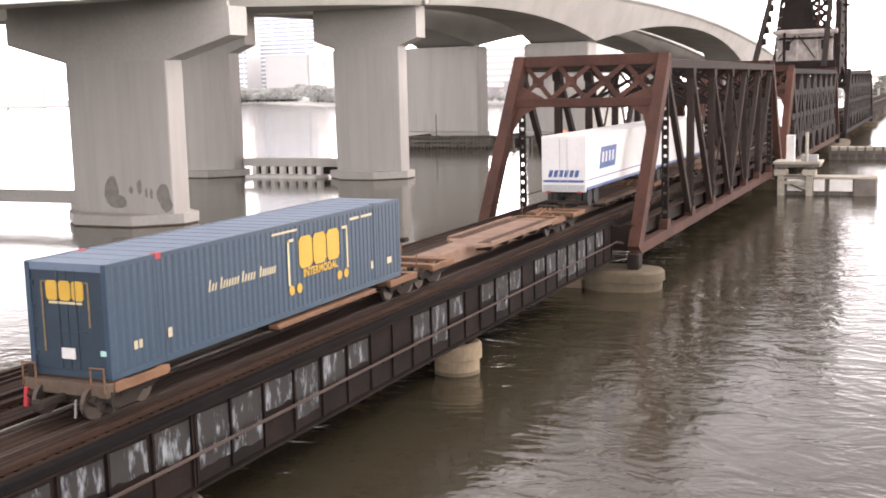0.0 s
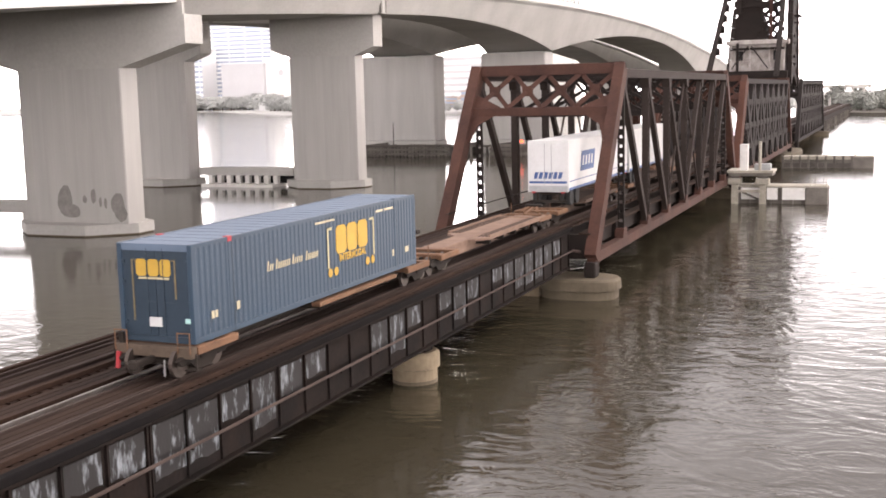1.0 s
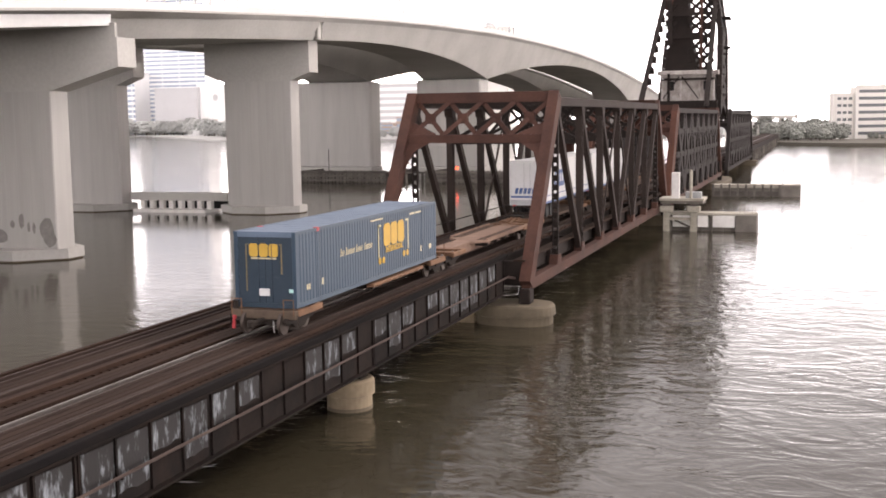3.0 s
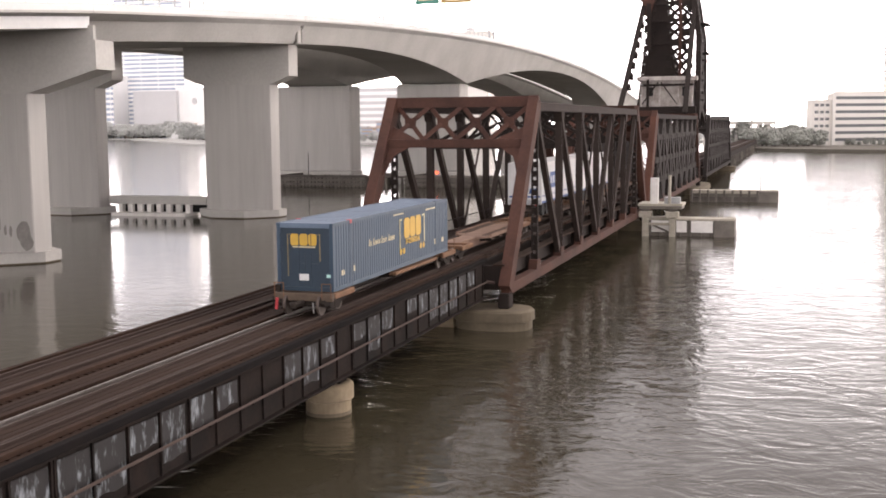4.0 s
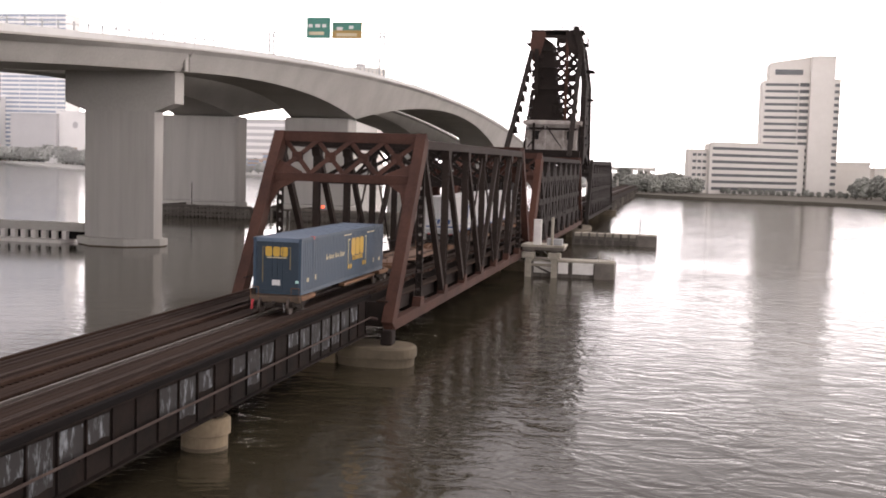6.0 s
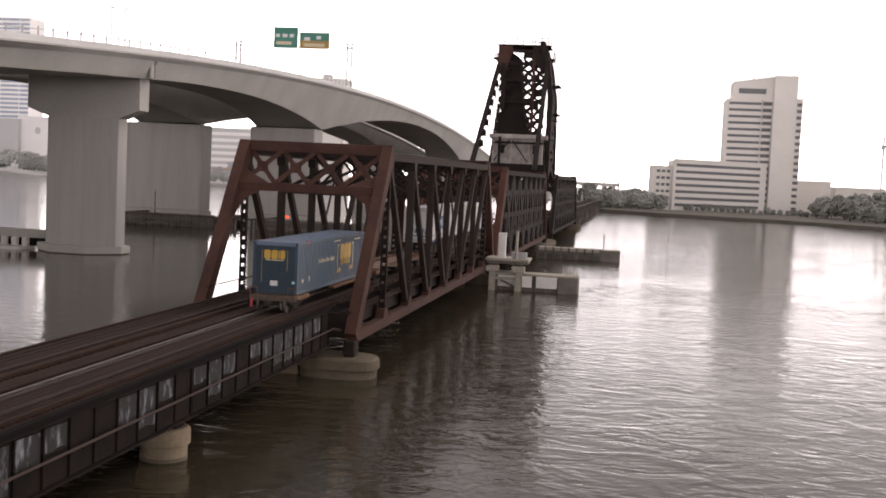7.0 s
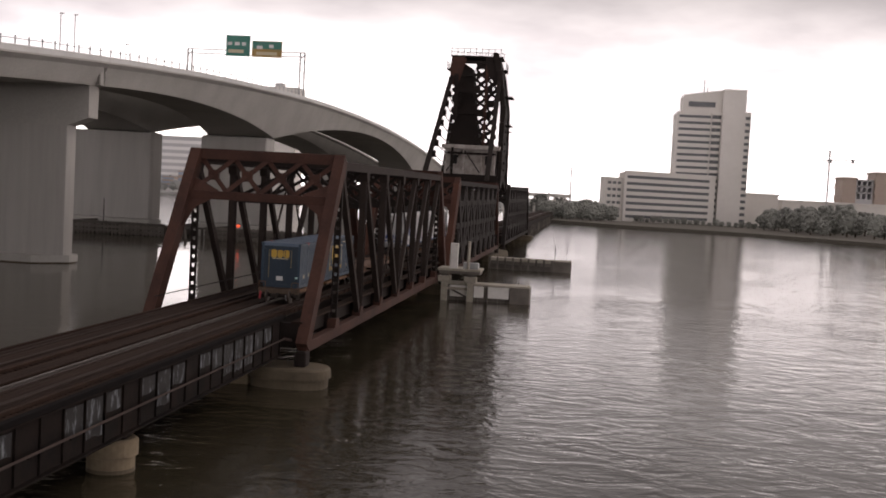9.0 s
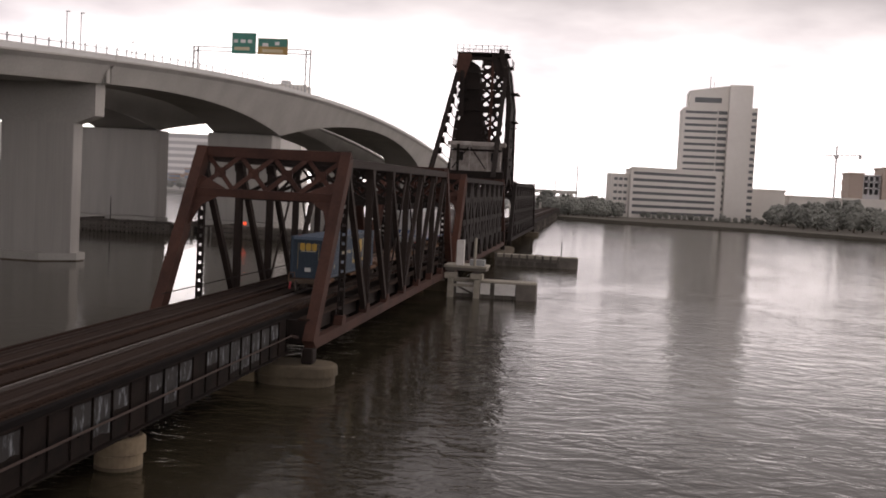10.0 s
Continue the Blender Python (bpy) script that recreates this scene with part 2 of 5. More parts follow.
def water_material():
    m = bpy.data.materials.new("brown_river_water")
    m.use_nodes = True
    n, l = m.node_tree.nodes, m.node_tree.links
    b = n["Principled BSDF"]
    b.inputs["Base Color"].default_value = (0.039, 0.033, 0.0215, 1)
    b.inputs["Roughness"].default_value, b.inputs["IOR"].default_value = 0.09, 1.39
    co = n.new("ShaderNodeTexCoord")

    def waves(scale, stretch, turn, detail=3, distortion=0.5):
        mp = n.new("ShaderNodeMapping")
        mp.inputs["Scale"].default_value = stretch
        mp.inputs["Rotation"].default_value = (0, 0, radians(turn))
        l.new(co.outputs["Object"], mp.inputs["Vector"])
        t = n.new("ShaderNodeTexNoise")
        t.inputs["Scale"].default_value, t.inputs["Detail"].default_value = scale, detail
        t.inputs["Distortion"].default_value = distortion
        l.new(mp.outputs["Vector"], t.inputs["Vector"])
        return t.outputs["Fac"]

    def times(a, k):
        q = n.new("ShaderNodeMath")
        q.operation = "MULTIPLY"
        l.new(a, q.inputs[0])
        if isinstance(k, float):
            q.inputs[1].default_value = k
        else:
            l.new(k, q.inputs[1])
        return q.outputs[0]

    def plus(a, c):
        q = n.new("ShaderNodeMath")
        l.new(a, q.inputs[0])
        l.new(c, q.inputs[1])
        return q.outputs[0]

    # gusts: where the wind ruffles the surface and where it lies slick
    gust = n.new("ShaderNodeMapRange")
    gust.inputs["From Min"].default_value, gust.inputs["From Max"].default_value = 0.42, 0.60
    gust.inputs["To Min"].default_value, gust.inputs["To Max"].default_value = 0.35, 1.6
    l.new(waves(0.028, (1.0, 0.7, 1), 25, 4, 1.2), gust.inputs["Value"])
    # the reach beyond the railway bridge lies sheltered and calmer
    split = n.new("ShaderNodeSeparateXYZ")
    l.new(co.outputs["Object"], split.inputs["Vector"])
    shelter = n.new("ShaderNodeMapRange")
    shelter.inputs["From Min"].default_value, shelter.inputs["From Max"].default_value = -26.0, -4.0
    shelter.inputs["To Min"].default_value, shelter.inputs["To Max"].default_value = 0.26, 1.0
    l.new(split.outputs["X"], shelter.inputs["Value"])
    # past the highway the river opens out again
    open_reach = n.new("ShaderNodeMapRange")
    open_reach.inputs["From Min"].default_value, open_reach.inputs["From Max"].default_value = -170.0, -95.0
    open_reach.inputs["To Min"].default_value, open_reach.inputs["To Max"].default_value = 3.4, 1.0
    l.new(split.outputs["X"], open_reach.inputs["Value"])
    swell = times(waves(0.16, (0.8, 1.5, 1), 18), 0.032)
    chop = times(times(waves(0.66, (0.9, 1.25, 1), -14, 3, 1.4), 0.040), gust.outputs["Result"])
    ripple = times(times(waves(2.0, (0.8, 1.4, 1), 30), 0.0045), gust.outputs["Result"])
    wake = times(waves(0.30, (0.95, 1.35, 1), 5, 4, 1.5), 0.064)
    height = times(plus(plus(plus(swell, wake), chop), ripple), times(shelter.outputs["Result"], open_reach.outputs["Result"]))
    bp = n.new("ShaderNodeBump")
    bp.inputs["Strength"].default_value, bp.inputs["Distance"].default_value = 1.0, 1.0
    l.new(height, bp.inputs["Height"])
    l.new(bp.outputs["Normal"], b.inputs["Normal"])
    return m


WATER = water_material()


# ---- building helpers ----
def finish(name, bm, material, parent=None, label="", smooth=False):
    me = bpy.data.meshes.new(name)
    bmesh.ops.recalc_face_normals(bm, faces=bm.faces)
    bm.to_mesh(me)
    bm.free()
    for k in (material if isinstance(material, (list, tuple)) else [material]):
        me.materials.append(k)
    if smooth:
        for p in me.polygons:
            p.use_smooth = True
    ob = new(name, me)
    if parent:
        ob.parent = parent
    if label:
        ob["label"] = label
    return ob


def part(name, bm, material, parent, label="", smooth=False):
    return finish(name, bm, material, parent, label, smooth)


def thing(name, label, category, at=(0, 0, 0), group="", kind=""):
    ob = new(name)
    ob.location = at
    return tagged(ob, label, category, group, kind)


def box(x0, x1, y0, y1, z0, z1, bm=None, index=0, bevel=0.0):
    bm = bm or bmesh.new()
    v = [bm.verts.new((x, y, z)) for x in (x0, x1) for y in (y0, y1) for z in (z0, z1)]
    made = []
    for a in ((0, 1, 3, 2), (4, 6, 7, 5), (0, 4, 5, 1), (2, 3, 7, 6), (0, 2, 6, 4), (1, 5, 7, 3)):
        f = bm.faces.new([v[i] for i in a])
        f.material_index = index
        made.append(f)
    if bevel:
        edges = list({e for f in made for e in f.edges})
        bmesh.ops.bevel(bm, geom=edges, offset=bevel, segments=1, affect="EDGES")
    return bm


def bar(p, q, w, h, bm=None, side=(1, 0, 0), index=0):
    """A straight member of w by h from p to q; w is measured along side."""
    bm = bm or bmesh.new()
    p, q = Vector(p), Vector(q)
    d = (q - p).normalized()
    s = Vector(side)
    s = (s - d * s.dot(d)).normalized()
    u = d.cross(s)
    ends = []
    for c in (p, q):
        ends.append([bm.verts.new(c + s * (a * w / 2) + u * (b * h / 2)) for a, b in ((-1, -1), (1, -1), (1, 1), (-1, 1))])
    a, b = ends
    for i in range(4):
        f = bm.faces.new((a[i], a[(i + 1) % 4], b[(i + 1) % 4], b[i]))
        f.material_index = index
    for f in (bm.faces.new(a[::-1]), bm.faces.new(b)):
        f.material_index = index
    return bm


def rod(p, q, r, bm=None, n=10, r2=None):
    bm = bm or bmesh.new()
    p, q = Vector(p), Vector(q)
    r2 = r if r2 is None else r2
    d = (q - p).normalized()
    s = d.orthogonal().normalized()
    u = d.cross(s)
    rings = []
    for c, k in ((p, r), (q, r2)):
        rings.append([bm.verts.new(c + (s * math.cos(2 * math.pi * i / n) + u * math.sin(2 * math.pi * i / n)) * k) for i in range(n)])
    for i in range(n):
        bm.faces.new((rings[0][i], rings[0][(i + 1) % n], rings[1][(i + 1) % n], rings[1][i]))
    bm.faces.new(rings[0][::-1])
    bm.faces.new(rings[1])
    return bm


def prism(points, z0, z1, bm=None, top=None):
    """An upright prism over a plan outline; top: another outline for its upper face."""
    bm = bm or bmesh.new()
    a = [bm.verts.new((x, y, z0)) for x, y in points]
    b = [bm.verts.new((x, y, z1)) for x, y in (top or points)]
    k = len(a)
    for i in range(k):
        bm.faces.new((a[i], a[(i + 1) % k], b[(i + 1) % k], b[i]))
    bm.faces.new(a[::-1])
    bm.faces.new(b)
    return bm


def extrude_x(outline, x0, x1, bm=None):
    """A solid with an outline in y, z, from x0 to x1."""
    bm = bm or bmesh.new()
    a = [bm.verts.new((x0, y, z)) for y, z in outline]
    b = [bm.verts.new((x1, y, z)) for y, z in outline]
    k = len(a)
    for i in range(k):
        bm.faces.new((a[i], a[(i + 1) % k], b[(i + 1) % k], b[i]))
    bm.faces.new(a[::-1])
    bm.faces.new(b)
    return bm


def extrude_y(outline, y0, y1, bm=None):
    """A solid with an outline in x, z, from y0 to y1."""
    bm = bm or bmesh.new()
    a = [bm.verts.new((x, y0, z)) for x, z in outline]
    b = [bm.verts.new((x, y1, z)) for x, z in outline]
    k = len(a)
    for i in range(k):
        bm.faces.new((a[i], a[(i + 1) % k], b[(i + 1) % k], b[i]))
    bm.faces.new(a[::-1])
    bm.faces.new(b)
    return bm


def text_part(name, words, size, material, parent, m, depth=0.004, stretch=1.0, space=1.0, bold=0.0):
    """Raised lettering from the built-in font, as a mesh under its thing; m places it."""
    cu = bpy.data.curves.new(name, "FONT")
    cu.body, cu.size, cu.extrude, cu.space_character = words, size, depth, space
    cu.offset = bold
    cu.align_x, cu.align_y = "CENTER", "CENTER"
    tmp = bpy.data.objects.new(name, cu)
    scene.collection.objects.link(tmp)
    dg = bpy.context.evaluated_depsgraph_get()
    me = bpy.data.meshes.new_from_object(tmp.evaluated_get(dg))
    bpy.data.objects.remove(tmp)
    me.materials.clear()
    me.materials.append(material)
    me.transform(m @ Matrix.Diagonal((stretch, 1, 1, 1)))
    ob = new(name, me)
    ob.parent = parent
    return ob


# ---- the river ----
def river():
    bm = bmesh.new()
    v = [bm.verts.new(p) for p in ((-4000, -400, 0), (4000, -400, 0), (4000, 4500, 0), (-4000, 4500, 0))]
    bm.faces.new(v)
    tagged(finish("water", bm, WATER), "rippled brown river water under an overcast sky", "water", kind="structure")


river()


# ---- railway bridge: deck girder spans ----
XR, XL = 3.0, -7.0           # truss planes
TRACKS = (0.0, -4.0)


def girder_span(y0, y1):
    span = thing("girder_span", "grimy riveted steel deck girder span with peeling grey paint", "bridge girder", (0, y0, 0), "approach girder spans")
    n = y1 - y0
    for x in (1.75, -1.35, -2.65, -5.2):
        part("web", box(x - 0.02, x + 0.02, 0, n, 1.95, 4.05), GIRDER, span)
        part("top_flange", box(x - 0.22, x + 0.22, 0, n, 4.0, 4.06), GIRDER, span)
        part("bottom_flange", box(x - 0.22, x + 0.22, 0, n, 1.86, 1.94), GIRDER, span)
        if x < 1:
            continue
        k = 12
        for i in range(k + 1):
            y = min(max(i * n / k, 0.06), n - 0.06)
            part("stiffener", box(x + 0.02, x + 0.10, y - 0.04, y + 0.04, 1.95, 4.0), GIRDER, span)
            if i < k and random.random() < 0.95:
                lo = random.choice((2.2, 2.75, 2.95, 3.05)) + random.uniform(-0.1, 0.1)
                a, b = y + 0.06 + random.uniform(0, 0.12), y + n / k - 0.06 - random.uniform(0, 0.15)
                flake = [(a, 3.86), (b, 3.82)]
                for j in range(6):
                    f = j / 5
                    flake.append((b + (a - b) * f, lo + random.uniform(0, 0.12)))
                part("web_panel", extrude_x(flake, x + 0.02, x + 0.032), PEELED, span, "web panel with flaking grey paint")
    return span


def track_deck():
    y0, y1 = -60, 545
    for k, x in enumerate(TRACKS):
        deck = thing("track", "railway track of worn steel rails on dark timber ties", "railway track", (x, 0, 0), "tracks on the bridge")
        for s in (-1, 1):
            c = s * 0.755
            # the glint is put into one rail's material; its twin is dulled
            part("rail", extrude_y([(c - 0.075, 4.25), (c + 0.075, 4.25), (c + 0.075, 4.28), (c + 0.012, 4.30), (c + 0.012, 4.38), (c + 0.037, 4.39), (c + 0.037, 4.43), (c - 0.037, 4.43), (c - 0.037, 4.39), (c - 0.012, 4.38), (c - 0.012, 4.30), (c - 0.075, 4.28)], y0, y1), RAIL_GLINT if k == 0 and s < 0 else RAIL_RUST_DULL, deck)
            g = s * 0.48
            part("guard_rail", box(g - 0.04, g + 0.04, y0, y1, 4.252, 4.37), RAIL_RUST_DULL, deck)
            t = s * 1.28
            part("guard_timber", box(t - 0.1, t + 0.1, y0, y1, 4.252, 4.40, bevel=0.01), TIMBER, deck)
        for i in range(3):
            g = -0.27 + i * 0.27
            part("gauge_plank", box(g - 0.125, g + 0.125, y0, y1, 4.252, 4.30 - 0.006 * i), BALLAST, deck, "worn brown plank between the rails")
        tie = box(-1.5, 1.5, -0.15, 0.15, 4.05, 4.25)
        me = bpy.data.meshes.new("tie")
        tie.to_mesh(me)
        me.materials.append(TIMBER)
        y, i = -12.0, 0
        while y < 108 and i < 290:
            o = new("tie", me)
            o.parent, o.location = deck, (random.uniform(-0.04, 0.04), y, 0)
            y += 0.42
            i += 1
        rest = bmesh.new()
        z = y
        while z < y1:
            box(-1.5, 1.5, z - 0.15, z + 0.15, 4.05, 4.25, rest)
            z += 0.42
        z = -12.42
        while z > y0:
            box(-1.5, 1.5, z - 0.15, z + 0.15, 4.05, 4.25, rest)
            z -= 0.42
        tagged(part("tie_run", rest, TIMBER, deck), kind="stuff")
    walkway = thing("walkway", "narrow dark plank walkway between the two tracks", "walkway")
    for i in range(3):
        part("plank", box(-2.42 + i * 0.29, -2.16 + i * 0.29, y0, y1, 4.2, 4.26), BALLAST, walkway)
    ledge = thing("edge_walkway", "weathered plank footwalk along the edge of the deck", "walkway")
    for i in range(2):
        part("plank", box(1.44 + i * 0.14, 1.56 + i * 0.14, y0, 44, 4.18, 4.24), BALLAST, ledge)
    part("edge_timber", box(1.72, 1.98, y0, 44, 4.062, 4.30, bevel=0.02), BLACK_TIMBER, ledge, "black tarred edge timber")
    pipe = thing("conduit", "rusty conduit pipe bracketed along the girder", "pipe")
    part("pipe", rod((2.1, y0, 2.93), (2.1, 43.5, 2.93), 0.05), RUST_PIPE, pipe, smooth=True)
    part("pipe_bend", rod((2.1, 43.5, 2.93), (2.35, 46.5, 2.35), 0.09), RUST_PIPE, pipe, smooth=True)
    for i in range(17):
        y = -8 + i * 3.0
        part("bracket", box(1.78, 2.1, y - 0.02, y + 0.02, 2.81, 2.85), GIRDER, pipe)


def rounded(cx, cy, rx, ry, n=28, power=2.6):
    out = []
    for i in range(n):
        a = 2 * math.pi * i / n
        c, s = math.cos(a), math.sin(a)
        out.append((cx + rx * math.copysign(abs(c) ** (2 / power), c), cy + ry * math.copysign(abs(s) ** (2 / power), s)))
    return out


def drum_pier(y):
    """Two round concrete drums, one below each track, with a steel grillage on top."""
    for x in (0.64, -4.6):
        pier = thing("bridge_pier", "round weathered concrete drum pier standing in the river", "bridge pier", (x, y, 0), "railway bridge piers")
        part("footing_ring", prism(rounded(0, 0, 1.03, 1.03, power=2.0), -3, 0.16, top=rounded(0, 0, 0.99, 0.99, power=2.0)), WET_SHADED_CONCRETE, pier, "dark wet band at the waterline")
        part("shaft", prism(rounded(0, 0, 0.98, 0.98, power=2.0), 0.16, 0.62), OLD_CONCRETE, pier)
        part("joint", prism(rounded(0, 0, 0.94, 0.94, power=2.0), 0.62, 0.68), WET_SHADED_CONCRETE, pier, "dark recessed joint")
        part("collar", prism(rounded(0, 0, 1.10, 1.10, power=2.0), 0.68, 1.28, top=rounded(0, 0, 1.09, 1.09, power=2.0)), OLD_CONCRETE, pier)
        part("collar_lip", prism(rounded(0, 0, 1.09, 1.09, power=2.0), 1.28, 1.38, top=rounded(0, 0, 0.98, 0.98, power=2.0)), OLD_CONCRETE, pier)
        part("grillage", box(-1.3, 0.7, -0.4, 0.4, 1.38, 1.88), GIRDER, pier)


def shoe_pier(y, ry=1.6):
    """Oval drums in the river, one under each truss shoe, and the wall that ties them."""
    for x in (2.25, -6.25):
        pier = thing("bridge_pier", "low oval concrete pier under a truss shoe", "bridge pier", (x, y, 0), "truss piers")
        # the shadow of the truss is put into this darker concrete
        part("shaft", prism(rounded(0, 0, 2.34, ry), -3, 0.50), WET_SHADED_CONCRETE, pier)
        part("joint", prism(rounded(0, 0, 2.28, ry - 0.06), 0.50, 0.56), WET_SHADED_CONCRETE, pier)
        part("cap", prism(rounded(0, 0, 2.50, ry + 0.14), 0.56, 1.10, top=rounded(0, 0, 2.46, ry + 0.10)), WET_SHADED_CONCRETE, pier)
        part("cap_lip", prism(rounded(0, 0, 2.46, ry + 0.10), 1.10, 1.22, top=rounded(0, 0, 2.32, ry)), WET_SHADED_CONCRETE, pier)
    wall = thing("pier_wall", "dark concrete wall between the two truss piers", "bridge pier", (-2.0, y, 0), "pier walls")
    part("wall", box(-1.9, 1.9, -0.9, 1.1, -3, 1.0), OLD_CONCRETE, wall)


# ---- railway bridge: trusses ----
def lattice(p, q, w, depth, parent, material, name="laced_post"):
    """A built-up member of two channels tied by lacing bars; the channels are w apart along y."""
    bm = bmesh.new()
    for s in (-1, 1):
        off = Vector((0, s * w / 2, 0))
        bar(Vector(p) + off, Vector(q) + off, depth, 0.07, bm)
    L = (Vector(q) - Vector(p)).length
    n = max(4, int(L / (w * 1.3)))
    for i in range(n):
        a, b = Vector(p).lerp(Vector(q), i / n), Vector(p).lerp(Vector(q), (i + 1) / n)
        for sx in (-1, 1):
            s = 1 if (i + (sx > 0)) % 2 else -1
            o = Vector((sx * depth / 2, 0, 0))
            bar(a + o + Vector((0, s * w / 2, 0)), b + o - Vector((0, s * w / 2, 0)), 0.02, 0.07, bm)
    return part(name, bm, material, parent)


def ladder(x, y, z0, z1, parent):
    """A slim hanger of two angles tied by batten plates."""
    bm = bmesh.new()
    for s in (-1, 1):
        box(x + s * 0.17 - 0.05, x + s * 0.17 + 0.05, y - 0.12, y + 0.12, z0, z1, bm)
    z = z0 + 0.3
    while z < z1 - 0.3:
        box(x - 0.12, x + 0.12, y - 0.06, y + 0.06, z, z + 0.4, bm)
        z += 0.62
    return part("hanger", bm, TRUSS_DARK, parent)


def truss_span(y0, panel, panels, label, material, end_material, zb=2.35, zt=13.55, gusset=True, dense=False):
    span = thing("truss_span", label, "truss bridge", (0, y0, 0), "truss spans")
    n = panels
    L = n * panel
    mid = n / 2
    for x in (XL, XR):
        part("bottom_chord", box(x - 0.27, x + 0.27, 0, L, zb - 0.33, zb + 0.33, bevel=0.02), end_material, span)
        part("top_chord", box(x - 0.3, x + 0.3, panel, L - panel, zt - 0.3, zt + 0.3, bevel=0.02), material, span)
        for a, b in ((0, panel), (L, L - panel)):
            part("end_post", bar((x, a, zb), (x, b, zt + 0.45), 0.70, 0.98), end_material, span)
            part("bearing_shoe", box(x - 0.36, x + 0.36, a - 0.5, a + 0.5, 1.22, zb - 0.2, bevel=0.08), TRUSS_DARK, span)
        for i in range(1, n):
            y = i * panel
            if i in (1, n - 1):
                ladder(x, y, zb, zt, span)
            else:
                lattice((x, y, zb), (x, y, zt), 0.56, 0.46, span, material, "post")
                if dense:
                    part("batten_plate", box(x - 0.24, x + 0.24, y - 0.7, y + 0.7, zb + 0.3, zt - 0.3), material, span)
            if gusset:
                part("gusset", extrude_x([(y - 0.6, zt - 0.3), (y + 0.6, zt - 0.3), (y + 0.35, zt - 0.95), (y - 0.35, zt - 0.95)], x - 0.31, x + 0.31), material, span)
                part("gusset", extrude_x([(y - 0.7, zb + 0.33), (y - 0.4, zb + 0.95), (y + 0.4, zb + 0.95), (y + 0.7, zb + 0.33)], x - 0.29, x + 0.29), end_material, span)
        for i in range(1, n - 1):
            a, b = (i, i + 1) if i < mid else (i + 1, i)
            part("diagonal", bar((x, a * panel, zt - 0.2), (x, b * panel, zb + 0.2), 0.50 if dense else 0.38, 1.5 if dense else 0.52), material, span)
            if dense or abs(i + 0.5 - mid) < 1.2:
                part("counter_diagonal", bar((x, b * panel, zt - 0.2), (x, a * panel, zb + 0.2), 0.44 if dense else 0.12, 1.3 if dense else 0.2), material, span)
        if dense:
            part("end_plate", extrude_x([(-0.7, zb), (1.5, zb), (panel + 1.0, zt), (panel - 1.6, zt)], x - 0.36, x + 0.36), TOWER_RUST if end_material is TRUSS_RUST else end_material, span, "broad rust-red plated end post")
            for k in range(n * 2):
                y = (k + 0.5) * panel / 2
                part("sub_hanger", box(x - 0.15, x + 0.15, y - 0.35, y + 0.35, zb, zb + (zt - zb) * (0.5 if 1 < k < 2 * n - 2 else 0.22)), material, span)
            for f in (0.27, 0.5, 0.76):
                z = zb + (zt - zb) * f
                part("sub_strut", box(x - 0.20, x + 0.20, panel * 0.9, L - panel * 0.9, z - 0.35, z + 0.35), material, span)
    # portals
    for a, b in ((0, panel), (L, L - panel)):
        def on(f, x):
            return Vector((x, a + (b - a) * f, zb + (zt + 0.3 - zb) * f))
        f_low, f_high = 0.765, 1.0
        part("portal_strut", bar(on(f_low, XL), on(f_low, XR), 0.55, 0.7, side=(0, 0, 1)), end_material, span)
        part("portal_top_strut", bar(on(f_high, XL), on(f_high, XR), 0.6, 0.6, side=(0, 0, 1)), end_material, span)
        part("portal_cover_plate", bar(on(f_high + 0.03, XL), on(f_high + 0.03, XR), 0.12, 0.9, side=(0, 0, 1)), end_material, span)
        m = 4
        w = (XR - XL - 0.7) / m
        for j in range(m):
            xa, xb = XL + 0.35 + j * w, XL + 0.35 + (j + 1) * w
            part("portal_lacing", bar(on(f_low + 0.02, xa), on(f_high - 0.02, xb), 0.12, 0.3, side=(0, 1, 0)), end_material, span)
            part("portal_lacing", bar(on(f_low + 0.02, xb) + Vector((0, 0.14, 0)), on(f_high - 0.02, xa) + Vector((0, 0.14, 0)), 0.12, 0.3, side=(0, 1, 0)), end_material, span)
            c = on((f_low + f_high) / 2, (xa + xb) / 2)
            part("lacing_plate", box(c.x - 0.35, c.x + 0.35, c.y - 0.09, c.y + 0.2, c.z - 0.35, c.z + 0.35), end_material, span)
        for x, s in ((XL, 1), (XR, -1)):
            bm = bmesh.new()
            pts = [on(f_low - 0.20, x + s * 0.3), on(f_low - 0.01, x + s * 2.1), on(f_low + 0.03, x + s * 2.1), on(f_low + 0.1, x + s * 0.3)]
            mid_pt = on(f_low - 0.075, x + s * 0.85)
            pts.insert(1, mid_pt)
            d = Vector((0, 0.11, 0))
            lo, hi = [bm.verts.new(p - d) for p in pts], [bm.verts.new(p + d) for p in pts]
            k = len(pts)
            for i in range(k):
                bm.faces.new((lo[i], lo[(i + 1) % k], hi[(i + 1) % k], hi[i]))
            bm.faces.new(lo[::-1])
            bm.faces.new(hi)
            part("knee_bracket", bm, end_material, span)
    # floor system and top bracing
    for i in range(n + 1):
        y = min(max(i * panel, 0.5), L - 0.5)
        part("floor_beam", box(XL + 0.3, XR - 0.3, y - 0.25, y + 0.25, 2.3, 3.75), TRUSS_DARK, span)
        if 0 < i < n:
            part("sway_strut", box(XL + 0.3, XR - 0.3, y - 0.15, y + 0.15, zt - 0.25, zt + 0.15), TRUSS_DARK, span)
            if 1 < i < n - 1:
                part("sway_strut", box(XL + 0.3, XR - 0.3, y - 0.15, y + 0.15, zt - 3.0, zt - 2.6), TRUSS_DARK, span)
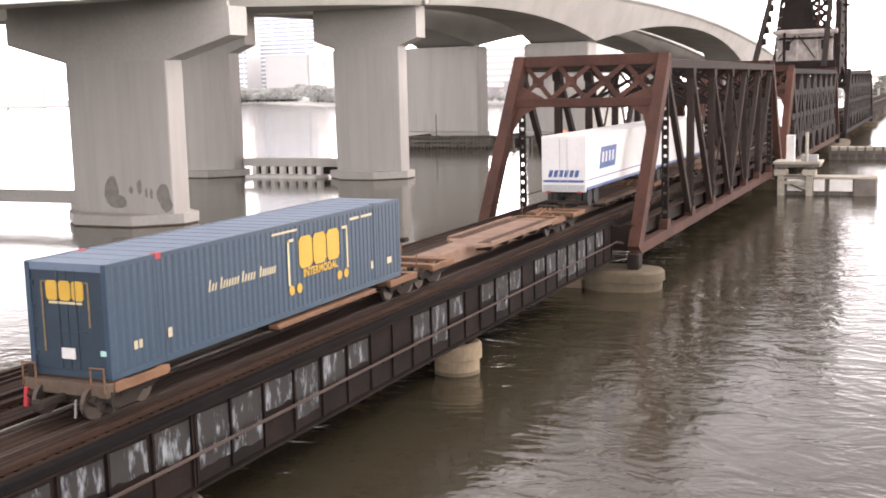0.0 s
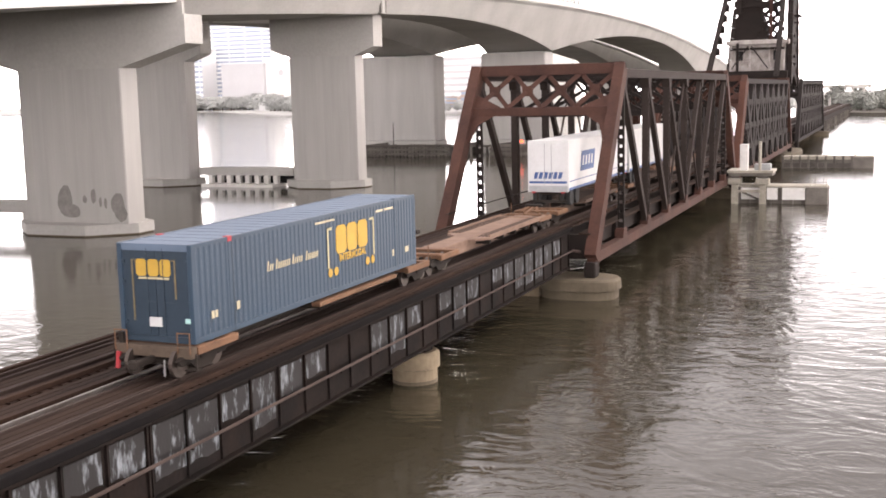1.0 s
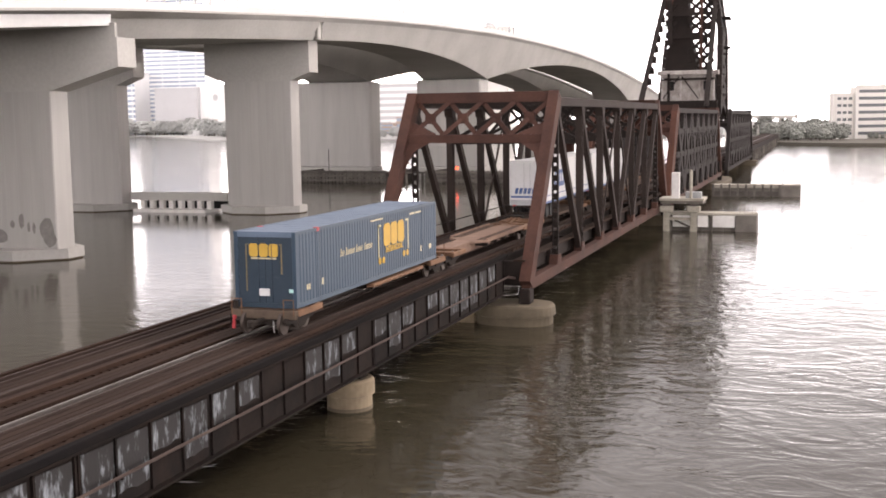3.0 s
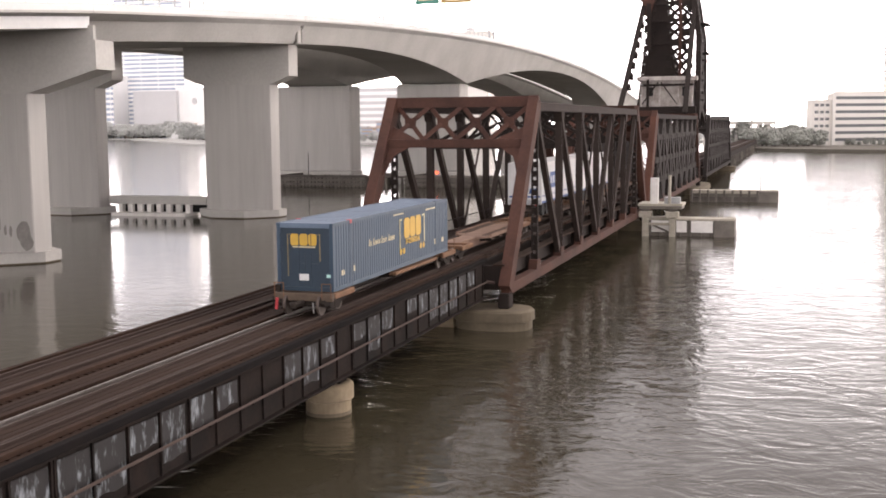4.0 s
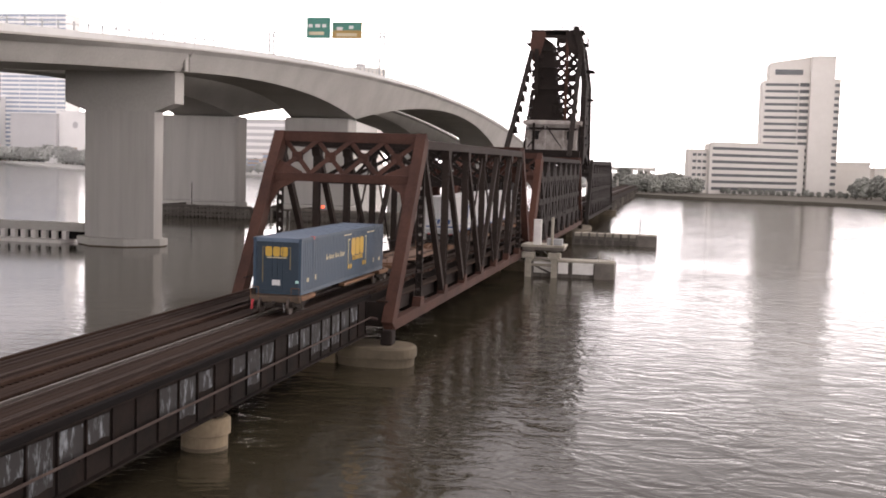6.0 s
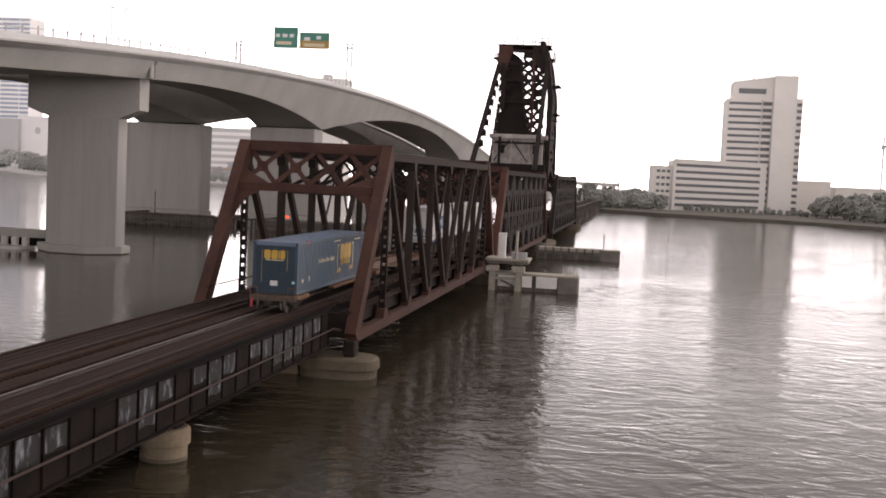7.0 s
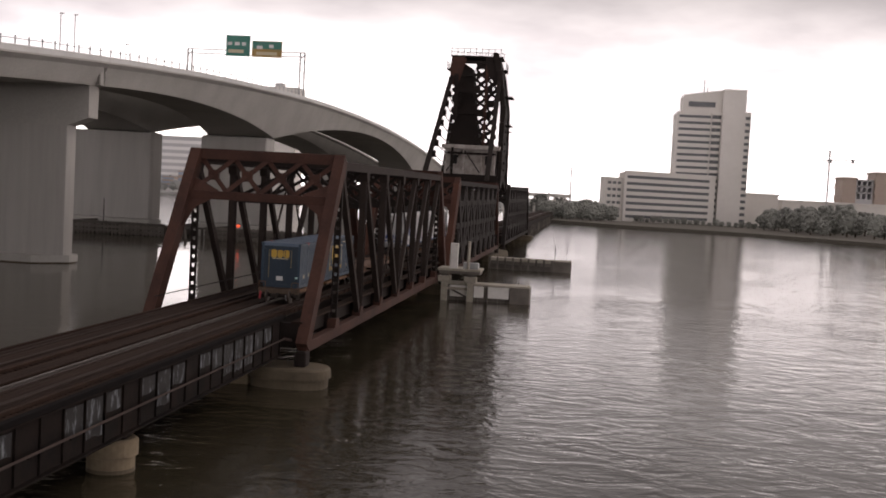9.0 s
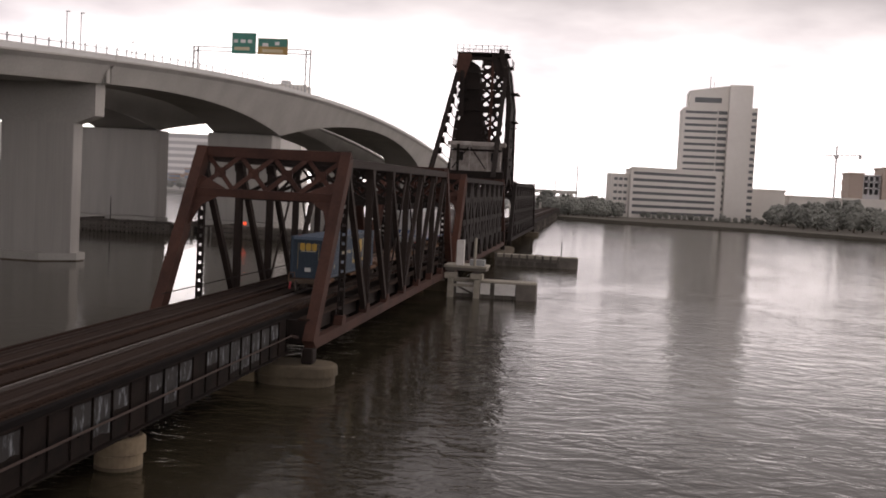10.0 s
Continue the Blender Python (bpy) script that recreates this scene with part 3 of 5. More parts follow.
                for xa, xb in ((XL, (XL + XR) / 2), (XR, (XL + XR) / 2)):
                    part("sway_brace", bar((xa, y, zt - 2.8), (xb, y, zt - 0.2), 0.2, 0.25, side=(0, 1, 0)), TRUSS_DARK, span)
        if 1 < i < n - 1:
            for k in range(4):
                xa = XL + 0.3 + k * (XR - XL - 0.6) / 4
                xb = xa + (XR - XL - 0.6) / 4
                part("sway_lacing", bar((xa, y, zt - 2.7 if k % 2 else zt - 0.2), (xb, y, zt - 0.2 if k % 2 else zt - 2.7), 0.12, 0.22, side=(0, 1, 0)), TRUSS_DARK, span)
        if 0 < i < n - 1:
            part("top_lateral", bar((XL, y, zt - 0.1), (XR, y + panel, zt - 0.1), 0.22, 0.25, side=(0, 0, 1)), TRUSS_DARK, span)
            part("top_lateral", bar((XR, y, zt + 0.12), (XL, y + panel, zt + 0.12), 0.22, 0.2, side=(0, 0, 1)), TRUSS_DARK, span)
    for x in (XL + 0.5, XR - 0.5):
        part("side_walk", box(x - 0.35, x + 0.35, 0.2, L - 0.2, 3.75, 3.85), BALLAST, span, "dark plank side walk")
        part("hand_rail", box(x - 0.03, x + 0.03, 0.2, L - 0.2, 4.8, 4.86), TRUSS_DARK, span)
    # added dark plates stand in for the shade between chord and deck
    if not dense:
        for x in (XL + 0.62, XR - 0.62):
            part("shade_plate", box(x - 0.04, x + 0.04, 0.6, L - 0.6, 2.75, 3.72), TRUSS_DARK, span, "dark plate added for the shade below the side walk")
    for x in (-4.75, -3.25, -0.75, 0.75):
        part("stringer", box(x - 0.18, x + 0.18, 0.2, L - 0.2, 3.2, 4.04), TRUSS_DARK, span)
    return span


Y1 = 44.4
for a, b in ((-58.4, -38.01), (-37.99, -17.71), (-17.69, 2.39), (2.41, 22.69), (22.71, 43.6)):
    girder_span(a, b)
track_deck()
for y in (-38.0, -17.7, 2.4, 22.7):
    drum_pier(y)
for y in (44.5, 109.5, 276.0):
    shoe_pier(y)
shoe_pier(185.0, 11.0)
truss_span(Y1, 8.0, 8, "rust-brown riveted steel truss span with crossed portal bracing", TRUSS_MID, TRUSS_RUST)
truss_span(110.2, 8.0, 9, "dark sooty steel lifting truss span", TRUSS_FAR, TRUSS_RUST, zt=13.2, dense=True)
truss_span(197.0, 8.0, 10, "dark sooty steel truss span beyond the tower", TRUSS_FAR, TRUSS_FAR, zt=13.2, dense=True)


def trestle():
    t = thing("trestle", "low dark railway trestle leading to the far bank", "trestle", (0, 277.5, 0))
    for x in (1.6, -1.2, -2.8, -5.6):
        part("girder", box(x - 0.2, x + 0.2, 0, 266, 2.7, 4.04), TRUSS_DARK, t)
    for i in range(19):
        part("bent", box(-6.2, 2.2, i * 14 + 6, i * 14 + 7.2, -2, 2.7), FENDER, t)


trestle()


def lift_tower():
    t = thing("lift_tower", "tall dark steel bascule tower of laced members", "bridge tower", (0, 185, 0))
    z1 = 36.5
    inward = ((13.0, 2.95), (27.0, 2.9), (33.3, 2.0), (z1, 1.0))

    def side_x(z):
        for (za, xa), (zb, xb) in zip(inward, inward[1:]):
            if z <= zb:
                return xa + (xb - xa) * (z - za) / (zb - za)
        return inward[-1][1]

    def front(z):
        return -6.0 + 3.4 * (z - 13.0) / 23.5

    def back(z):
        return 9.0 - 5.5 * (z - 13.0) / 23.5

    # the plated side frame whose outer face looks over the open river
    levels = [13.0, 17.0, 20.5, 24.0, 27.0, 30.2, 33.3, z1]
    for za, zb in zip(levels, levels[1:]):
        xa, xb = side_x(za), side_x(zb)
        part("tower_leg", bar((xa, front(za), za), (xb, front(zb), zb), 0.9, 2.2), TRUSS_DARK, t)
        part("tower_leg", bar((xa, back(za), za), (xb, back(zb), zb), 0.9, 2.4), TRUSS_DARK, t)
        part("tower_brace", bar((xa, front(za), za), (xb, back(zb), zb), 0.4, 1.3), TRUSS_DARK, t)
        part("tower_brace", bar((xa, back(za), za), (xb, front(zb), zb), 0.4, 1.3), TRUSS_DARK, t)
        part("tower_strut", bar((xb, front(zb), zb), (xb, back(zb), zb), 0.5, 0.9), TRUSS_DARK, t)
        part("gusset_plate", box(xb - 0.5, xb + 0.5, front(zb) - 1.2, front(zb) + 1.2, zb - 0.9, zb + 0.9, bevel=0.2), TRUSS_DARK, t)
    # the frame over the highway side: slim laced legs and a head of plates
    lattice((XL - 0.5, -5.5, 13.0), (XL + 0.6, -3.6, 26.0), 0.9, 0.55, t, TRUSS_DARK, "tower_leg")
    lattice((XL, 8.0, 13.0), (XL + 0.6, 3.0, z1), 1.2, 0.8, t, TRUSS_DARK, "tower_leg")
    lattice((XL + 1.2, -3.2, 25.0), (XL + 0.9, -2.4, z1), 0.9, 0.8, t, TRUSS_DARK, "tower_leg")
    part("head_plate", extrude_y([(-7.1, 31.6), (-6.0, 30.8), (-5.2, 33.0), (-4.3, z1 - 0.6), (-4.6, z1), (-7.0, z1), (-7.2, 34.0)], -3.1, -2.7), TRUSS_RUST, t, "rust-brown head plate")
    part("head_plate", extrude_y([(-0.9, z1), (1.9, z1), (2.3, 33.0), (1.2, 31.5), (-0.3, 33.6)], -3.1, -2.7), TRUSS_DARK, t)
    # the counterweight trunk hung between the frames
    part("counterweight", extrude_y([(-6.9, 20.4), (-1.3, 20.4), (-1.5, 23.2), (-2.2, 25.2), (-6.0, 25.2), (-6.8, 23.6)], -2.2, 3.8), TRUSS_DARK, t)
    part("counterweight_trunk", extrude_y([(-5.9, 25.2), (-2.3, 25.2), (-2.7, 31.0), (-3.3, 34.6), (-4.6, 35.4), (-5.4, 33.0), (-5.7, 29.0)], -1.8, 3.0), TRUSS_DARK, t)
    for x0, x1, za, zb in ((-2.5, -0.5, 20.6, 36.0), (-0.3, 1.5, 20.6, 36.0), (-6.4, -5.0, 27.0, 34.0)):
        n = int((zb - za) / 1.55)
        for k in range(n):
            a, b = za + (zb - za) * k / n, za + (zb - za) * (k + 1) / n
            part("lacing_bar", bar((x0, -2.4, a), (x1, -2.4, b), 0.25, 0.6, side=(0, 1, 0)), TRUSS_DARK, t)
            if (k * 3 + int(za + x0)) % 5 == 2:
                part("lacing_plate", box(x0, x1, -2.6, -2.45, a + 0.1, b - 0.3), TRUSS_DARK, t)
                continue
            part("lacing_bar", bar((x1, -2.2, a), (x0, -2.2, b), 0.25, 0.5, side=(0, 1, 0)), TRUSS_DARK, t)
            part("lacing_plate", box(x0 - 0.35, x0 + 0.45 + 0.5 * ((k * 7) % 3 == 0), -2.7, -2.5, a - 0.4, a + 0.4 + 0.5 * ((k * 5) % 4 == 1), bevel=0.06), TRUSS_DARK, t)
            part("lacing_plate", box(x1 - 0.45, x1 + 0.3, -2.72, -2.52, b - 0.45, b + 0.35, bevel=0.06), TRUSS_DARK, t)
    lattice((-0.45, -2.9, 19.6), (-0.45, -2.9, 36.0), 0.3, 0.5, t, TRUSS_RUST, "guide_post")
    for z in (26.5, 30.4, 33.4, 35.6):
        part("cross_strut", box(-6.6, 1.8, -2.9, -2.5, z - 0.28, z + 0.28), TRUSS_DARK, t)
    # operating struts with their racks, and the hoops of the caged stair beside them
    for x, tx in ((XL - 0.2, -6.9), (XR, 1.9)):
        lattice((x, -29, 14.0), (tx, -2.6, 33.0), 0.9, 0.75, t, TRUSS_DARK, "operating_strut")
        part("strut_web", bar((x, -29, 14.0), (tx, -2.6, 33.0), 0.3, 0.8), TRUSS_DARK, t)
    for k in range(7):
        f = 0.24 + 0.098 * k
        c = Vector((-7.0, -29 + 26.4 * f, 14.0 + 19.0 * f))
        part("rack_boss", rod(c + Vector((0.1, -0.2, -0.45)), c + Vector((0.75, -0.2, -0.45)), 0.62, n=12), TRUSS_DARK, t)
        hoop = bmesh.new()
        for i in range(8):
            u, v = i / 8, (i + 1) / 8
            p = [Vector((-6.9 + 1.7 * w * (1 - f), c.y + 8.0 * w, c.z - 1.9 * math.sin(math.pi * w * 0.5) + 0.3 * w)) for w in (u, v)]
            bar(p[0], p[1], 0.14, 0.14, hoop)
        part("hoop", hoop, GALV, t, "thin grey hoop")
    for z in (24.4, 29.5):
        part("service_ledge", box(2.6, 4.3, -2.8, 3.0, z, z + 0.2), TRUSS_DARK, t)
    part("lamp_bracket", box(3.3, 4.5, -2.0, -1.8, 23.2, 23.4), TRUSS_DARK, t)
    part("top_platform", box(XL - 0.2, 2.2, -3.2, 3.2, z1, z1 + 0.25), TRUSS_DARK, t)
    for y in (-3.1, 3.1):
        for i in range(9):
            x = XL - 0.1 + i * 9.0 / 8
            part("railing_post", box(x - 0.06, x + 0.06, y - 0.04, y + 0.04, z1 + 0.25, z1 + 1.6), GALV, t)
        for z in (0.9, 1.5):
            part("railing", box(XL - 0.2, 2.2, y - 0.03, y + 0.03, z1 + z - 0.07, z1 + z), GALV, t)
    for s, x in ((-1, XL - 0.3), (1, 2.4)):
        part("side_platform", box(x - 0.6, x + 0.6, -3.0, 2.0, 34.2, 34.4), TRUSS_DARK, t)
        for i in range(4):
            part("railing_post", box(x + s * 0.55 - 0.05, x + s * 0.55 + 0.05, -2.9 + i * 1.5, -2.8 + i * 1.5, 34.4, 35.7), GALV, t)


def machine_house():
    h = thing("machinery_house", "cream-painted machinery house set between the trusses", "machinery house", (-2.2, 178, 0))
    part("wall", box(-4.5, 4.5, 0, 6, 15.2, 19.6), HOUSE_PAINT, h)
    part("roof", box(-5.2, 5.2, -0.9, 6.6, 19.6, 20.4, bevel=0.1), HOUSE_PAINT, h)
    part("floor_platform", box(-5.0, 5.0, -1.2, 6.4, 14.4, 15.2), TRUSS_DARK, h)
    for x in (-4.6, 0.0, 4.6):
        part("support_frame", box(x - 0.4, x + 0.4, -1.0, 6.2, 12.9, 14.4), TRUSS_DARK, h)
    part("support_girder", box(-4.9, 4.9, -0.9, -0.5, 12.6, 14.4), TRUSS_DARK, h)
    for x in (-3.2, 3.4):
        part("dark_post", box(x - 0.22, x + 0.22, -1.15, -0.85, 15.2, 19.9), TRUSS_DARK, h)
    # dark strip added as the shadow below the eaves
    part("eave_shadow_strip", box(-4.6, 4.6, -1.0, -0.7, 18.7, 19.1), TRUSS_DARK, h)
    for x in (-4.4, -1.2, 2.0, 4.4):
        part("post", box(x - 0.14, x + 0.14, -1.0, -0.72, 15.2, 19.6), HOUSE_PAINT, h)
    for x in (-3.6, 2.6):
        w = part("window", box(x, x + 1.2, -0.03, 0.02, 17.0, 18.6), BLACK, h)
    part("brace", bar((-1.0, -0.9, 19.4), (1.8, -0.9, 15.6), 0.15, 0.2, side=(0, 1, 0)), TRUSS_DARK, h)
    part("brace", bar((-4.2, -0.9, 15.6), (-1.4, -0.9, 19.4), 0.15, 0.2, side=(0, 1, 0)), TRUSS_DARK, h)


lift_tower()
machine_house()


# ---- highway bridge: twin haunched decks on hammerhead piers ----
def crown(y):
    return 30.8 - 2.3e-4 * (y - 245.0) ** 2


VEE, SPAN, JOINT = 206.0, 193.0, 116.6


def soffit(y):
    if y <= JOINT:
        return crown(y) - (3.3 + 0.5 * max(0.0, y - 66) / 50)
    if y <= VEE:
        d0, d1 = 3.8, 9.55
        f = (y - JOINT) / (VEE - JOINT)
        return crown(y) - (d0 + (d1 - d0) * f ** 2.2)
    k = (y - VEE) % SPAN / SPAN
    return crown(y) - (3.7 + 5.85 * abs(2 * k - 1) ** 2.0)


def highway(x_edge, label, first=False):
    road = thing("highway_bridge", label, "highway bridge", (x_edge, 0, 0), "twin highway decks")
    w = 24.2

    def loft(name, ys, ring, material):
        bm = bmesh.new()
        rows = [[bm.verts.new((x, y, z)) for x, z in ring(y)] for y in ys]
        k = len(rows[0])
        for a, b in zip(rows, rows[1:]):
            for i in range(k):
                bm.faces.new((a[i], a[(i + 1) % k], b[(i + 1) % k], b[i]))
        bm.faces.new(rows[0][::-1])
        bm.faces.new(rows[-1])
        return part(name, bm, material, road)

    cuts = [(-140, 14), (14.1, 65.0), (65.2, JOINT - 0.5), (JOINT + 0.5, VEE), (VEE, VEE + SPAN), (VEE + SPAN, VEE + SPAN + 140)]
    for a, b in cuts:
        n = max(6, int((b - a) / 4))
        ys = [a + (b - a) * i / n for i in range(n + 1)]
        wt = 0.55
        wb = lambda y: 1.7 + 0.40 * max(0.0, crown(y) - soffit(y) - 3.8)
        e = 3.1 if b < 66 and first else 0.0
        flare = lambda y: e or (3.0 * max(0.0, (97 - y) / 32) ** 1.5 if first and y > 60 else 0.0)
        if e:
            loft("ramp_girder", ys, lambda y: [(e - 0.5, crown(y) - 1.2), (e - 0.6, crown(y) - 2.2), (-w + 0.6, crown(y) - 2.2), (-w + 0.5, crown(y) - 1.2)], PALE_BEAM)
        else:
            # the soffit widens with the depth of the haunch
            inner = lambda y: w - 0.6 if b < JOINT else 9.5 + 8.9 * min(1.0, max(0.0, crown(y) - soffit(y) - 3.8) / 5.75)
            loft("box_girder", ys, lambda y: [(-wt, crown(y) - 1.45), (-wb(y), soffit(y) + 0.02), (-inner(y), soffit(y) + 0.02), (-inner(y) - 1.2 if b > JOINT else -inner(y), crown(y) - 1.45)], CONCRETE)
        # slab and parapet close over the joint but for a narrow gap
        lo = a - 0.47 if abs(a - JOINT - 0.5) < 0.01 else a
        hi = b + 0.47 if abs(b - JOINT + 0.5) < 0.01 else b
        ys = [lo + (hi - lo) * i / n for i in range(n + 1)]
        loft("deck_slab", ys, lambda y: [(flare(y), crown(y) - 0.72), (flare(y), crown(y) - 0.92), (flare(y) * 0.4 - wt, crown(y) - 1.45), (-w + wt, crown(y) - 1.45), (-w, crown(y) - 0.92), (-w, crown(y) - 0.72)], CONCRETE)
        for k in (1, 0):
            x = lambda y: flare(y) if k else -w + 0.35
            # the light caught by the parapet is put into its paler colour
            loft("parapet", ys, lambda y: [(x(y) - 0.06, crown(y) - 0.76), (x(y) - 0.10, crown(y) - 0.02), (x(y) - 0.32, crown(y) - 0.02), (x(y) - 0.37, crown(y) - 0.74)], PALE_BEAM)
    part("joint_filler", box(-w + 1.2, -0.98, JOINT - 0.48, JOINT + 0.48, soffit(JOINT) + 0.1, crown(JOINT) - 1.3), CONCRETE, road)
    for y in (JOINT - 0.75, JOINT + 0.6):
        part("joint_seal", box(-1.2, -0.9, y - 0.17, y + 0.17, soffit(JOINT) + 0.15, crown(JOINT) - 1.35), OLD_STAIN, road, "dark expansion joint seal")
    return road


def rail_posts(road):
    bm = box(-0.06, 0.06, -0.08, 0.08, 0, 0.95)
    me = bpy.data.meshes.new("railing_post")
    bm.to_mesh(me)
    me.materials.append(GALV)
    y = 60.0
    while y < 330:
        o = new("railing_post", me)
        o.parent, o.location = road, (-0.15, y, crown(y) - 0.03)
        y += 3.0
    y = 56.0
    while y < 330:
        part("handrail", bar((-0.15, y, crown(y) + 0.62), (-0.15, y + 6, crown(y + 6) + 0.62), 0.06, 0.08), GALV, road)
        y += 6


def fluted(hx, hy, n=9, groove=0.010):
    """Plan of a shaft whose broad faces carry shallow upright grooves."""
    front, step = [], 2 * hx / n
    for i in range(n):
        a = -hx + i * step
        front += [(a + 0.10, -hy), (a + step - 0.10, -hy), (a + step - 0.06, -hy + groove), (a + step + 0.06, -hy + groove)]
    front = [(-hx, -hy + 0.1)] + front[:-2] + [(hx, -hy + 0.1)]
    back = [(-x, -y) for x, y in front]
    return front + back


def hammerhead(cx, y, half=6.1, cap=12.0, group="highway piers"):
    top = soffit(y)
    p = thing("highway_pier", "pale concrete hammerhead pier with rain-streaked shaft", "bridge pier", (cx, y, 0), group)
    # the octagonal footing reaches further out on the upstream side
    lf, rf = half + 1.65, half + 0.45
    part("footing", prism([(-lf, -0.4), (-lf + 3.6, -3.7), (rf - 3.6, -3.7), (rf, -0.4), (rf, 2.0), (rf - 2.4, 3.7), (-lf + 2.4, 3.7), (-lf, 2.0)], 0.14, 1.08), CONCRETE, p)
    part("footing_base", prism([(-lf + 0.1, -0.3), (-lf + 3.6, -3.6), (rf - 3.6, -3.6), (rf - 0.1, -0.3), (rf - 0.1, 1.9), (rf - 2.4, 3.6), (-lf + 2.4, 3.6), (-lf + 0.1, 1.9)], -3, 0.14), WET_SHADED_CONCRETE, p, "dark wet band at the waterline")
    h = top
    if cap > 10:
        part("shaft", prism(fluted(half, 1.3), 1.08, h - 4.6), PIER_STAIN, p)
        part("cap_beam", extrude_y([(-half, h - 4.6), (half, h - 4.6), (cap - 0.6, h - 2.6), (cap - 0.6, h - 0.02), (-cap + 0.6, h - 0.02), (-cap + 0.6, h - 2.6)], -1.2, 1.6), CONCRETE, p)
        part("cap_upstand", box(-cap + 0.8, cap - 0.9, -1.0, -0.64, h - 0.02, h + 1.25), CONCRETE, p)
    else:
        part("shaft", prism(fluted(half, 1.3, 8), 1.08, h - 5.3), PIER_STAIN, p)
        part("cap_beam", extrude_y([(-half, h - 5.3), (half, h - 5.3), (cap, h - 4.2), (cap, h - 0.02), (-cap, h - 0.02), (-cap, h - 4.2)], -1.4, 1.4), CONCRETE, p)
    return p


def spalls(pier):
    """Dark patches where the face of the shaft has scaled off near the water."""
    rnd = random.Random(4)
    for x, z, w, h in ((-1.2, 3.3, 1.9, 3.3), (-0.4, 2.2, 2.0, 1.6), (2.1, 3.6, 0.6, 1.6), (1.1, 3.3, 0.5, 0.8), (2.9, 3.1, 0.35, 1.1), (3.5, 3.0, 0.4, 1.1), (4.9, 2.9, 1.9, 2.2), (5.2, 2.0, 1.4, 1.5)):
        pts = []
        for i in range(11):
            a = 2 * math.pi * i / 11
            r = rnd.uniform(0.38, 0.55)
            pts.append((x + w * r * math.cos(a), z + h * r * math.sin(a)))
        part("scaled_patch", extrude_y(pts, -1.304 - 0.004 * x % 0.03 - 0.005 * (w > 1.8), -1.2), OLD_STAIN, pier, "dark patch of scaled concrete")


near = highway(-42.6, "pale concrete highway bridge deck with deep curved haunches", True)
rail_posts(near)
far = highway(-69.0, "pale concrete twin highway deck running behind the first")
for y in (14.0, 65.8):
    shaft_pier = hammerhead(-52.55, y, 6.0, 13.9)
    if 60 < y < 70:
        spalls(shaft_pier)
    hammerhead(-80.3, y, 5.05, 7.9)
hammerhead(-53.0, 117.6, 5.05, 7.9)
hammerhead(-80.3, 117.6, 5.05, 7.9)


def main_pier(cx, y, half):
    p = thing("main_pier", "broad pale concrete main pier behind a dark timber fender", "bridge pier", (cx, y, 0), "main span piers")
    part("shaft", box(-half, half, -3, 3, 2.6, soffit(y) + 0.03, bevel=0.25), PIER_STAIN, p)
    part("pile_cap", box(-half - 0.7, half + 0.7, -5, 5, -3, 1.6, bevel=0.2), CONCRETE, p)
    part("pedestal", box(-half - 0.25, half + 0.25, -3.3, 3.3, 1.6, 2.6, bevel=0.15), CONCRETE, p)
    return p


for y in (VEE, VEE + SPAN):
    main_pier(-54.3, y, 7.0)
    main_pier(-80.6, y, 8.6)


def tie_wall():
    w = thing("crash_wall", "low concrete wall with dark openings between the pier footings", "concrete wall", (-66, 118.3, 0))
    part("beam", box(-8.6, 7.2, -0.8, 0.8, 1.55, 2.68), CONCRETE, w)
    # glare on base and stub posts is put into their white colour
    part("base", box(-6.8, 5.0, -3.0, 1.0, -2, 0.42), WHITE_WALL, w, "concrete base whitened for the bright light on it")
    for i in range(8):
        x = -6.4 + i * 1.55
        part("stub_post", box(x - 0.36, x + 0.36, -1.2, -0.4, 0.42, 1.55, bevel=0.04), WHITE_WALL, w, "stub post whitened for the bright light on it")
    # black panel added as the shade inside the openings
    part("opening_shade", box(-6.8, 6.8, 0.2, 0.6, 0.42, 1.55), BLACK, w)


tie_wall()


def tie_beam():
    w = thing("tie_beam", "low concrete tie beam between the pier footings", "concrete wall", (-66.5, 66.2, 0))
    part("beam", box(-12.0, 7.4, -0.7, 0.7, 1.75, 2.95, bevel=0.05), CONCRETE, w)
    for x in (-11.4, 6.8):
        part("leg", box(x - 0.5, x + 0.5, -0.5, 0.5, -2, 1.75), CONCRETE, w)


tie_beam()


def pier_fender(cx):
    f = thing("timber_fender", "dark tarred timber fender wrapped round a main pier", "fender", (cx, 189, 0), "pier fenders")
    for z in (0.35, 1.2, 1.95):
        part("wale", box(-10.2, 10.2, -0.3, 0.0, z, z + 0.5), FENDER, f)
    part("backing", box(-10.0, 10.0, 0.36, 0.6, -2, 2.2), FENDER, f)
    for s in (-1, 1):
        part("side_wall", box(s * 10.1 - 0.2, s * 10.1 + 0.2, 0.4, 30, -2, 2.3), FENDER, f)
    for i in range(26):
        x = -10 + i * 0.8
        part("timber_post", box(x - 0.17, x + 0.17, 0.0, 0.35, -2, 2.35 + 0.25 * random.random()), FENDER, f)
    return f


pier_fender(-73.2)
pier_fender(-44.5)


def fender_walk():
    w = thing("catwalk", "thin timber catwalk joining the two pier fenders", "catwalk", (-58.8, 189, 0))
    part("deck", box(-4.5, 4.5, 0, 0.9, 1.9, 2.25), FENDER, w)
    for x in (-3.4, 0, 3.4):
        part("timber_post", box(x - 0.2, x + 0.2, 0.2, 0.6, -2, 1.9), FENDER, w)


fender_walk()


